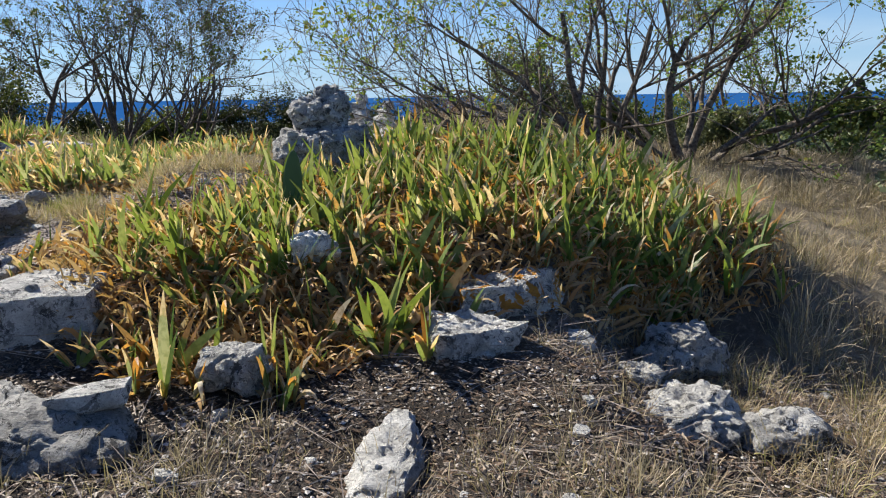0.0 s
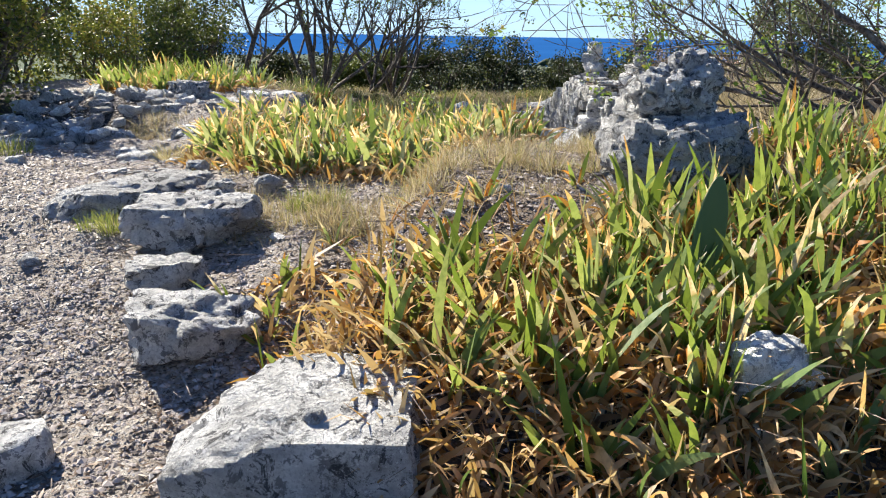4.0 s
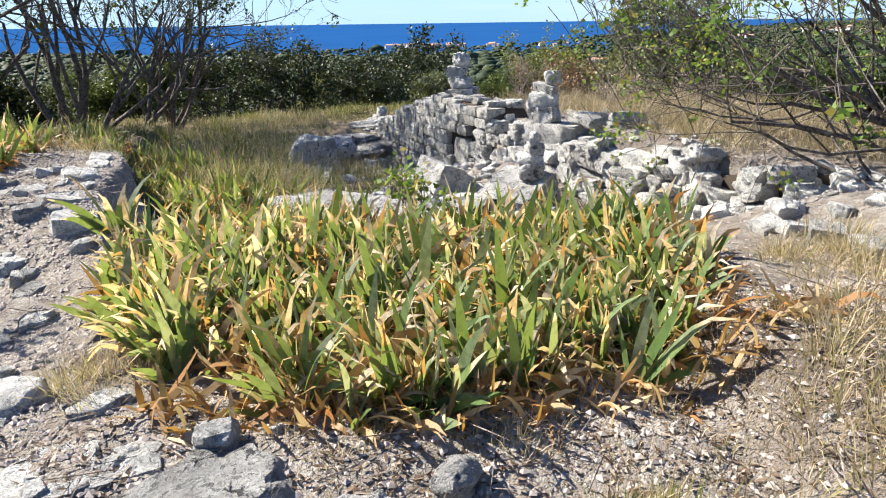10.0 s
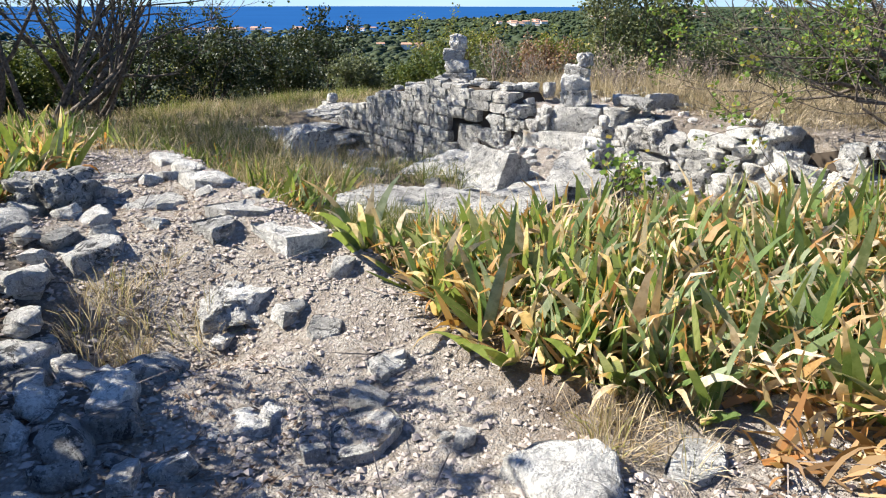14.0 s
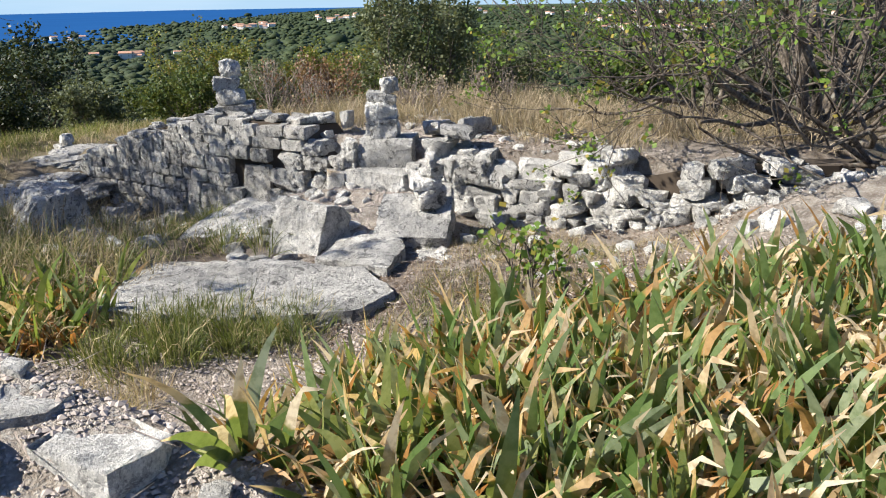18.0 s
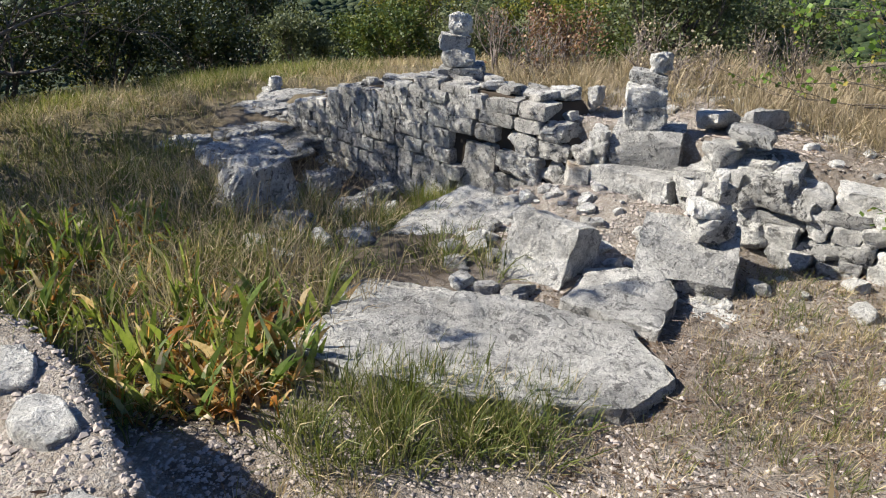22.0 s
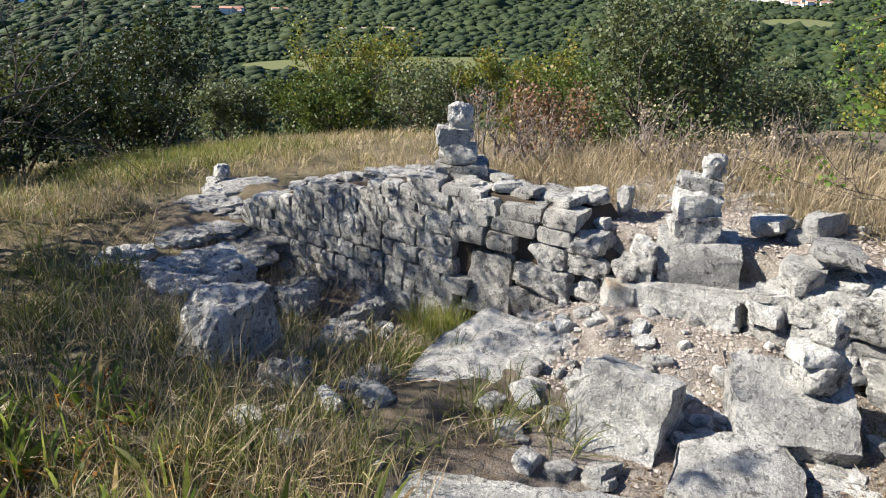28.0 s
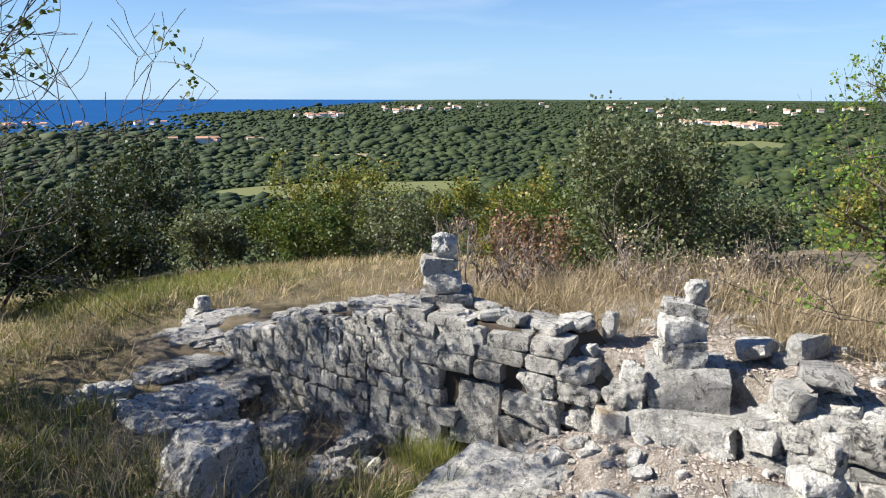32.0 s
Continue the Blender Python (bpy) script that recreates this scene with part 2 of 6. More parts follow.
def iris_material():
    n = Nodes("iris_leaf", 0.45)
    a, r, d = n.attr("along"), n.rand(), n.attr("dryness")
    r2 = n.calc("FRACT", n.calc("MULTIPLY", r, 7.31))
    tint = n.ramp(r2, (0.0, (0.085, 0.165, 0.035)), (0.5, (0.18, 0.27, 0.095)), (1.0, (0.38, 0.43, 0.3)))
    green = n.mix(n.calc("MULTIPLY", n.noise(150, 2, 0.5), 0.3), tint, (0.3, 0.36, 0.16))
    green = n.mix(n.calc("MULTIPLY", n.calc("LESS_THAN", d, 0.0), 0.8), green, n.ramp(r2, (0.0, (0.09, 0.17, 0.02)), (1.0, (0.27, 0.36, 0.1))))
    green = n.mix(n.ramp(n.noise(22, 4, 0.6), (0.45, 0.0), (0.62, 0.45)), green, (0.05, 0.11, 0.025))
    green = n.mix(n.ramp(a, (0.0, 0.5), (0.22, 0.0)), green, (0.42, 0.4, 0.2))
    tip = n.calc("SUBTRACT", n.calc("ADD", a, n.calc("MULTIPLY", n.noise(14, 3), 0.3)), n.calc("SUBTRACT", 1.2, d))
    edge = n.ramp(n.calc("ADD", tip, 0.5), (0.47, 0.0), (0.52, 1.0))
    brown = n.ramp(n.calc("FRACT", n.calc("MULTIPLY", r, 13.7)), (0.0, (0.4, 0.18, 0.05)), (0.2, (0.56, 0.35, 0.15)), (0.4, (0.7, 0.55, 0.34)), (1.0, (0.83, 0.75, 0.57)))
    rust = n.ramp(n.calc("FRACT", n.calc("MULTIPLY", r, 17.3)), (0.0, (0.24, 0.1, 0.03)), (0.4, (0.5, 0.2, 0.045)), (0.75, (0.62, 0.34, 0.1)), (1.0, (0.74, 0.55, 0.3)))
    brown = n.mix(n.calc("GREATER_THAN", d, 1.6), brown, rust)
    brown = n.mix(n.ramp(n.noise(30, 3), (0.45, 0.0), (0.65, 0.5)), brown, (0.25, 0.13, 0.05))
    c = n.mix(n.ramp(n.calc("ADD", tip, 0.5), (0.44, 0.0), (0.49, 0.6)), green, (0.3, 0.25, 0.05))
    c = n.mix(edge, c, brown)
    n.bump(n.noise(200, 2), 0.3, 0.004)
    return n.leafy(c, 0.5, 0.12, 0.6)


def leaf_material(name, lo, hi, rare=None, through=0.35):
    n = Nodes(name, 0.5)
    c = n.ramp(n.rand(), (0.0, lo), (1.0, hi))
    if rare:
        c = n.mix(n.ramp(n.calc("FRACT", n.calc("MULTIPLY", n.rand(), 9.7)), (0.82, 0.0), (0.86, 0.9)), c, rare)
    return n.leafy(c, through)


M_IRIS = iris_material()
M_DEADLEAF = leaf_material("dead_leaf", (0.34, 0.14, 0.035), (0.62, 0.46, 0.26), (0.2, 0.11, 0.05), 0.35)
M_LITTER = leaf_material("leaf_litter", (0.05, 0.03, 0.02), (0.2, 0.135, 0.09), (0.4, 0.32, 0.235), 0.1)
M_STRAW = leaf_material("brown_straw", (0.15, 0.115, 0.07), (0.5, 0.405, 0.275), (0.68, 0.56, 0.39), 0.3)
M_RANK = leaf_material("rank_grass", (0.045, 0.075, 0.018), (0.2, 0.215, 0.07), (0.55, 0.45, 0.27), 0.3)
M_DRY = leaf_material("dry_grass", (0.25, 0.175, 0.09), (0.68, 0.56, 0.38), (0.3, 0.3, 0.09), 0.3)
M_GREENGRASS = leaf_material("green_grass", (0.12, 0.17, 0.03), (0.3, 0.31, 0.09), (0.5, 0.42, 0.2), 0.35)
M_LEAF = leaf_material("shrub_leaf", (0.022, 0.045, 0.01), (0.085, 0.125, 0.028), (0.15, 0.16, 0.04), 0.22)
M_FRESH = leaf_material("fresh_leaf", (0.07, 0.14, 0.02), (0.19, 0.29, 0.06), (0.35, 0.27, 0.06), 0.42)
M_YELLOW = leaf_material("yellowish_leaf", (0.08, 0.11, 0.02), (0.22, 0.23, 0.045), (0.3, 0.2, 0.05), 0.3)
M_OLIVE = leaf_material("grey_green_leaf", (0.055, 0.075, 0.035), (0.17, 0.19, 0.1), None, 0.25)
M_DARKLEAF = leaf_material("dark_evergreen_leaf", (0.01, 0.02, 0.008), (0.032, 0.05, 0.016), None, 0.1)
M_RED = leaf_material("rusty_leaf", (0.14, 0.06, 0.038), (0.3, 0.17, 0.1), (0.38, 0.28, 0.17), 0.25)


def forest_material():
    n = Nodes("forest_crown", 0.7)
    c = n.ramp(n.rand(), (0.0, (0.02, 0.037, 0.011)), (0.8, (0.038, 0.058, 0.016)), (1.0, (0.062, 0.075, 0.022)))
    c = n.mix(n.ramp(n.noise(0.018, 5, 0.65), (0.5, 0.0), (0.62, 0.6)), c, (0.06, 0.08, 0.022))
    c = n.mix(n.ramp(n.noise(0.7, 6, 0.75), (0.4, 0.4), (0.6, 0.0)), c, (0.01, 0.018, 0.006))
    n.bump(n.noise(1.6, 6, 0.75), 0.8, 0.45)
    return n.colour(n.mix(n.ramp(n.noise(0.03, 4, 0.6), (0.56, 0.0), (0.66, 0.8)), c, (0.014, 0.026, 0.012)))


M_FOREST = forest_material()


def bark_material(name, a, b):
    n = Nodes(name, 0.95)
    v = n.noise(22, 5, 0.65)
    n.bump(n.calc("ADD", v, n.noise(90, 3)), 0.8, 0.01)
    return n.colour(n.mix(n.ramp(n.noise(9, 3), (0.6, 0.0), (0.7, 0.5)), n.ramp(v, (0.35, a), (0.65, b)), (0.3, 0.3, 0.26)))


M_BARK = bark_material("grey_bark", (0.045, 0.035, 0.028), (0.19, 0.16, 0.13))
M_TWIG = bark_material("dry_twig", (0.13, 0.1, 0.08), (0.36, 0.31, 0.27))


def plain(name, c, rough=0.8, vary=0.15):
    n = Nodes(name, rough)
    return n.colour(n.mix(n.calc("MULTIPLY", n.noise(3, 4), vary * 2), c, tuple(v * 0.5 for v in c)))


M_PLASTER = plain("white_plaster", (0.8, 0.76, 0.7))
M_ROOF = plain("terracotta_roof", (0.5, 0.29, 0.2))
M_FIELD = plain("mown_field", (0.15, 0.16, 0.06))
M_TRACK = plain("bare_earth_track", (0.36, 0.3, 0.2))
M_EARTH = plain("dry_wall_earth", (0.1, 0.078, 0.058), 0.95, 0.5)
M_GRAVEL = plain("warm_limestone_gravel", (0.5, 0.435, 0.385), 0.95, 0.4)
M_CHIPS = leaf_material("stone_and_wood_chips", (0.06, 0.047, 0.038), (0.26, 0.22, 0.185), (0.5, 0.47, 0.43), 0.0)
M_CACTUS = plain("cactus_skin", (0.07, 0.13, 0.045), 0.55, 0.4)


def sea_material():
    n = Nodes("blue_sea", 0.9)
    n.b.inputs["Specular IOR Level"].default_value = 0.0
    return n.colour(n.mix(n.noise(0.004, 4), (0.012, 0.06, 0.18), (0.018, 0.085, 0.24)))


M_SEA = sea_material()


# ---- numbers and meshes ----
def ss(a, b, v):
    t = np.clip((np.asarray(v, float) - a) / (b - a), 0, 1)
    return t * t * (3 - 2 * t)


def lattice(i, j, k, seed):
    h = (i.astype(np.int64) * 374761393 + j.astype(np.int64) * 668265263 + k.astype(np.int64) * 2147483647 + seed * 144665) & 0xFFFFFFFF
    h = ((h ^ (h >> 13)) * 1274126177) & 0xFFFFFFFF
    return ((h ^ (h >> 16)) & 0xFFFF) / 32767.5 - 1


def value_noise(p, seed=0):
    f = np.floor(p)
    u = p - f
    u = u * u * (3 - 2 * u)
    i, j, k = (f[:, a] for a in range(3))
    s = 0
    for di in (0, 1):
        for dj in (0, 1):
            for dk in (0, 1):
                w = (u[:, 0] if di else 1 - u[:, 0]) * (u[:, 1] if dj else 1 - u[:, 1]) * (u[:, 2] if dk else 1 - u[:, 2])
                s = s + w * lattice(i + di, j + dj, k + dk, seed)
    return s


def fbm(p, seed=0, octaves=4, gain=0.5):
    s, a = 0, 1.0
    for o in range(octaves):
        s = s + a * value_noise(p * 2.03 ** o + o * 7.7, seed + o)
        a *= gain
    return s


def mesh_of(name, verts, faces, material, smooth=False, along=None, dryness=None):
    me = bpy.data.meshes.new(name)
    me.from_pydata(np.asarray(verts).tolist(), [], faces if isinstance(faces, list) else np.asarray(faces).tolist())
    if smooth:
        me.polygons.foreach_set("use_smooth", np.ones(len(me.polygons), bool))
    if along is not None:
        me.attributes.new("along", "FLOAT", "POINT").data.foreach_set("value", np.asarray(along, np.float32))
    if dryness is not None:
        me.attributes.new("dryness", "FLOAT", "POINT").data.foreach_set("value", np.asarray(dryness, np.float32))
    me.materials.append(material)
    me.update()
    return me


def part(name, me, parent, label=""):
    ob = new(name, me)
    ob.parent = parent
    if label:
        ob["label"] = label
    return ob


# ---- the lie of the land ----
WALL_Y = np.array([8.5, 9.8, 10.6, 11.4, 12.0, 12.5, 13.6, 14.65, 15.46, 16.5, 17.4, 18.0, 18.6, 20.0])
WALL_X = np.array([2.3, 0.4, -0.3, -0.5, -0.83, -1.05, -1.4, -1.7, -1.97, -2.25, -2.48, -2.68, -2.8, -2.85])
PLAIN = -45.0


def wall_x(y):
    return np.interp(y, WALL_Y, WALL_X)


def edge_x(y):
    return np.interp(y, [9.0, 9.6, 10.1, 10.6, 11.2, 12.4, 13.5, 15.0], [-5.25, -5.34, -5.48, -5.68, -5.72, -5.84, -6.2, -6.6])


def coast_y(x):
    return 1200 + 0.95 * np.maximum(x - 242, 0) + 40 * np.sin(x / 90.0)


def land(x, y):
    """Height of the ground, large shapes only."""
    x, y = np.asarray(x, float), np.asarray(y, float)
    z = 0.02 + 0.55 * ss(3.6, 7.2, y - 1.0 * ss(0.4, 1.7, x)) - 0.14 * ss(0.6, 1.6, x) * (1 - ss(4.8, 6, y))
    front = y - (3.75 + 0.33 * np.clip(x + 2, 0, 4))
    z = z + 0.32 * ss(-0.25, 0.75, front) * ss(-2.8, -2.4, x) * (1 - ss(2.2, 3.4, x)) * (1 - ss(6.8, 9, y))
    z = z - 0.32 * ss(1.2, 4, x) * (1 - ss(9, 12, y))
    z = z - 0.17 * np.exp(-((x + 6.1) ** 2 / 1.2 + (y - 8.2) ** 2 / 0.9))
    z = z + 0.22 * np.exp(-((x + 0.3) ** 2 / 0.6 + ((y - 8.7) / 1.5) ** 2))
    z = z - 0.24 * ss(0.6, 1.4, x) * (1 - ss(4.6, 5.6, y)) - 0.13 * np.exp(-((x + 0.2) ** 2 + (y - 3.0) ** 2 / 0.5))
    z = z - 0.08 * np.exp(-((x + 3.5) ** 2 / 0.8 + (y - 12.4) ** 2 / 1.2))
    terrace = z + 0.1 * ss(8.9, 10.4, y) + 0.1 * (1 - ss(-7.2, -6.2, x)) * ss(9, 11, y) - 0.5 * ss(12.4, 16.5, y)
    terrace = terrace + 0.1 * np.exp(-((x + 5.8) ** 2 / 0.5 + (y - 10.5) ** 2 / 1.6)) - 0.38 * np.exp(-((x + 6.6) ** 2 / 0.5 + (y - 9.1) ** 2 / 0.5))
    pit = z - 0.62 * ss(8.9, 11.4, y) - 0.46 * ss(13.6, 16, y) * ss(-4.4, -2.9, x) * (1 - ss(17.5, 19, y))
    w = ss(-0.04, 0.16, x - edge_x(y)) * ss(8.9, 9.4, y) + (1 - ss(8.9, 9.4, y))
    z = terrace * (1 - w) + pit * w
    z = z + 0.15 * ss(18, 20, y) * w
    z = z + 0.16 * np.exp(-((x + 2.85) ** 2 / 0.6 + (y - 18.15) ** 2 / 0.5))
    back = 0.12 + 0.26 * ss(13.05, 13.3, y) * (1 - ss(13.95, 14.25, y))
    z = z + 0.24 * np.exp(-((x - wall_x(y) + 0.15) / 0.5) ** 2) * ss(12.3, 13.0, y) * (1 - ss(14.4, 15.0, y))
    v = ss(0.0, 0.2, x - wall_x(y) - back) * ss(9.4, 10.2, y)
    behind = 0.64 - 0.55 * ss(15, 18.8, y) - 0.25 * ss(1.5, 4, x)
    z = z * (1 - v) + behind * v
    r = np.hypot(x + 2, y - 12)
    ahead = ss(4, 14, y)
    fall = 0.13 * np.maximum(r - 8, 0) ** 1.2 * ahead + 0.11 * np.maximum(r - 40, 0) ** 1.1 * (1 - ahead)
    far = ss(120, 700, r)
    floor = PLAIN + far * (2.5 * np.sin(x / 310.0 + 1) * np.sin(y / 270.0) + 2 * ss(250, 900, x - 0.2 * y))
    z = np.maximum(z - fall, floor)
    sea = ss(-15, 15, y - coast_y(x))
    return z * (1 - sea) + (PLAIN - 6) * sea


def ground_at(x, y):
    """Height of the ground with its small unevenness."""
    x, y = np.atleast_1d(np.asarray(x, float)), np.atleast_1d(np.asarray(y, float))
    p = np.stack([x, y, np.zeros_like(x)], 1)
    near = 1 - ss(18, 40, np.hypot(x + 2, y - 10))
    lump = 0.03 * fbm(p * 1.3, 3, 3) + 0.018 * fbm(p * 5.0, 9, 2)
    return land(x, y) + lump * (0.15 + near)


def gz(x, y):
    return float(ground_at(x, y)[0])


def stretch(lo, hi, a, b, n_in, n_out):
    """Coordinates that are dense from a to b and run out to lo and hi."""
    t = np.linspace(0, 1, n_out + 1)[1:]
    k = 7.0
    g = (np.exp(k * t) - 1) / (math.exp(k) - 1)
    step = (b - a) / n_in
    left = a - (a - lo) * g - step * np.arange(1, n_out + 1) * (1 - g)
    right = b + (hi - b) * g + step * np.arange(1, n_out + 1) * (1 - g)
    return np.concatenate([left[::-1], np.linspace(a, b, n_in + 1), right])


IRIS_BEDS = [
    (0.75, 6.5, 1.5, 1.7, 0), (-1.45, 4.9, 0.85, 0.7, 10), (-0.5, 5.35, 1.2, 0.95, 0), (1.5, 5.7, 1.1, 0.8, 0),
    (-3.6, 8.6, 1.4, 1.35, -12), (-4.6, 9.2, 0.75, 1.25, 10), (-2.75, 8.3, 0.65, 0.85, 0),
    (-7.8, 12.5, 1.05, 1.8, 0), (-5.15, 13.0, 0.62, 0.4, -10), (-6.4, 15.0, 0.8, 1.0, 0),
]


def build_ground():
    xs, ys = stretch(-3500, 4800, -8.5, 3.5, 240, 95), stretch(-500, 4800, 0.5, 19.5, 330, 105)
    X, Y = np.meshgrid(xs, ys, indexing="ij")
    x, y = X.ravel(), Y.ravel()
    z = ground_at(x, y)
    p = np.stack([x, y, np.zeros_like(x)], 1)
    inside = (x > -9) & (x < 4) & (y > 0) & (y < 20)
    z[inside] += 0.009 * fbm(p[inside] * 21, 5, 2)
    nx, ny = len(xs), len(ys)
    i = np.arange(nx * ny).reshape(nx, ny)
    f = np.stack([i[:-1, :-1].ravel(), i[1:, :-1].ravel(), i[1:, 1:].ravel(), i[:-1, 1:].ravel()], 1)
    me = mesh_of("ground", np.stack([x, y, z], 1), f, M_GROUND, True)
    r = np.hypot(x + 2, y - 12)
    wood = ss(28, 60, r)
    x, y = x + 0.4 * fbm(p * 0.9, 31, 3), y + 0.4 * fbm(p * 0.9, 37, 3)
    pale = ss(0, 0.5, fbm(p * 0.5, 21, 3) + 0.2) * 0.5
    pale = np.maximum(pale, 0.9 * (1 - ss(-3.2, -2.6, x)) * ss(1, 2, y) * (1 - ss(7, 8, y)))
    pale = np.maximum(pale, ss(6.6, 7.4, y) * (1 - ss(-5.6, -5.2, x)) * (1 - ss(12.5, 13.5, y)))
    pale = np.maximum(pale, 0.9 * ss(12.6, 13.2, y) * (1 - ss(14.7, 15.4, y)) * ss(-2.9, -2.3, x) * (1 - ss(0, 0.6, x)))
    pale = np.maximum(pale, 0.85 * ss(7.6, 8.4, y) * (1 - ss(9.8, 10.8, y)) * ss(-2.2, -1.2, x) * (1 - ss(0.4, 1.2, x)))
    green = np.maximum(ss(13.5, 15, y) * (1 - ss(-3.6, -3.0, x)), ss(17.8, 19, y)) * (1 - wood)
    green = np.maximum(green, ss(1.5, 3, x) * 0.6)
    # Dark soil in front; the irises' shade is painted into it too
    dark = ss(0.6, 1.6, y) * (1 - ss(3.8, 5.0, y)) * ss(-3.0, -2.2, x) * (1 - ss(1.8, 2.8, x))
    for cx, cy, rx, ry, turn in IRIS_BEDS:
        dark = np.maximum(dark, 0.8 * (1 - ss(0.7, 1.15, np.hypot((x - cx) / rx, (y - cy) / ry))))
    # Tree shade left of the path, put into the ground colour
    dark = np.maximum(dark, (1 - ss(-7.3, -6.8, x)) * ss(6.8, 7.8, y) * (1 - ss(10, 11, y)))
    # Ground of the hollow darkened a little
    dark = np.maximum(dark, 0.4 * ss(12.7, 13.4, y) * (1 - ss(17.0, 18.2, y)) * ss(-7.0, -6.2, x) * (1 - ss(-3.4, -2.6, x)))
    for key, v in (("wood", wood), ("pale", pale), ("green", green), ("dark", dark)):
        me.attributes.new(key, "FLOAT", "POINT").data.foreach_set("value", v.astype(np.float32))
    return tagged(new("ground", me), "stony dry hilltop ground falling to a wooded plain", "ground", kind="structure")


build_ground()
sea_me = mesh_of("water", [(-4900, 800, PLAIN - 1), (4900, 800, PLAIN - 1), (4900, 4950, PLAIN - 1), (-4900, 4950, PLAIN - 1)], [(0, 1, 2, 3)], M_SEA)
tagged(new("water", sea_me), "deep blue sea out to the horizon", "sea", kind="structure")


# ---- stones ----
def cube_grid(n):
    pts, faces, seen = [], [], {}
    ticks = np.linspace(-1, 1, n + 1)

    def vid(p):
        key = tuple(np.round(p, 5))
        if key not in seen:
            seen[key] = len(pts)
            pts.append(key)
        return seen[key]

    for axis in range(3):
        for side in (-1, 1):
            ids = [[0] * (n + 1) for _ in range(n + 1)]
            for a in range(n + 1):
                for b in range(n + 1):
                    p = [0, 0, 0]
                    p[axis], p[(axis + 1) % 3], p[(axis + 2) % 3] = side, ticks[a], ticks[b]
                    ids[a][b] = vid(p)
            for a in range(n):
                for b in range(n):
                    q = (ids[a][b], ids[a + 1][b], ids[a + 1][b + 1], ids[a][b + 1])
                    faces.append(q if side > 0 else q[::-1])
    return np.array(pts), faces


GRIDS = {n: cube_grid(n) for n in (2, 3, 5, 9, 16, 26)}


def rock_points(n, size, seed, box=0.6, rough=0.1, chops=6):
    g, faces = GRIDS[n]
    rng = np.random.RandomState(seed)
    s = g / np.linalg.norm(g, axis=1, keepdims=True)
    q = box * g + (1 - box) * s
    for _ in range(chops):
        d = rng.normal(size=3)
        d /= np.linalg.norm(d)
        lim = rng.uniform(0.66, 0.95) * (1 + 0.25 * box) + 1.6 * max(0.0, box - 0.74)
        over = np.maximum(q @ d - lim, 0)
        q = q - np.outer(over, d)
    size = np.asarray(size, float)
    scale = size / size.max()
    w = q * scale
    if box < 0.7:
        layer = np.sin(q[:, 2] * (5 + seed % 4) + 2.0 * fbm(q * 1.5, seed + 5, 2))
        q = q * np.stack([1 + 0.3 * rough * layer, 1 + 0.3 * rough * layer, np.ones(len(q))], 1)
    q = q * (1 + rough * fbm(w * 1.4 + seed, seed, 2)[:, None] + 0.3 * rough * fbm(w * 4.1 + seed, seed + 3, 2)[:, None])
    m = q * size / 2
    # solution crevices and pits in the limestone
    way = m / (np.linalg.norm(m, axis=1, keepdims=True) + 1e-6)
    f = min(8.0, 0.3 * n / size.max())
    deep = (0.085 - 0.078 * box) * (0.5 if box > 0.77 else 1.0) * min(1.0, size.max() / 0.6)
    turned = m @ np.array([(0.8, 0.36, -0.48), (-0.6, 0.48, -0.64), (0.0, 0.8, 0.6)])
    v1, v2, v3 = (value_noise(turned * f * k + seed * 1.7 + k, seed + 11) for k in (1.0, 2.3, 3.2))
    cut = np.clip(1 - np.abs(v1) / 0.3, 0, 1) + 0.55 * np.clip(1 - np.abs(v2) / 0.4, 0, 1)
    return m + way * (deep * (0.5 * v3 + 0.35 - cut))[:, None], faces


def stone(name, x, y, z, size, rot=0.0, seed=1, material=None, box=0.6, rough=0.1, chops=6, n=9, tilt=(0, 0), label="", category="rock", group=""):
    v, f = rock_points(n, size, seed, box, rough, chops)
    me = mesh_of(name, v, f, material or M_STONE, n >= 9)
    me.set_sharp_from_angle(angle=radians(24))
    ob = new(name, me)
    ob.matrix_world = pose(x, y, z, tilt[0], tilt[1], rot)
    return tagged(ob, label or "weathered grey limestone rock on the ground", category, group)


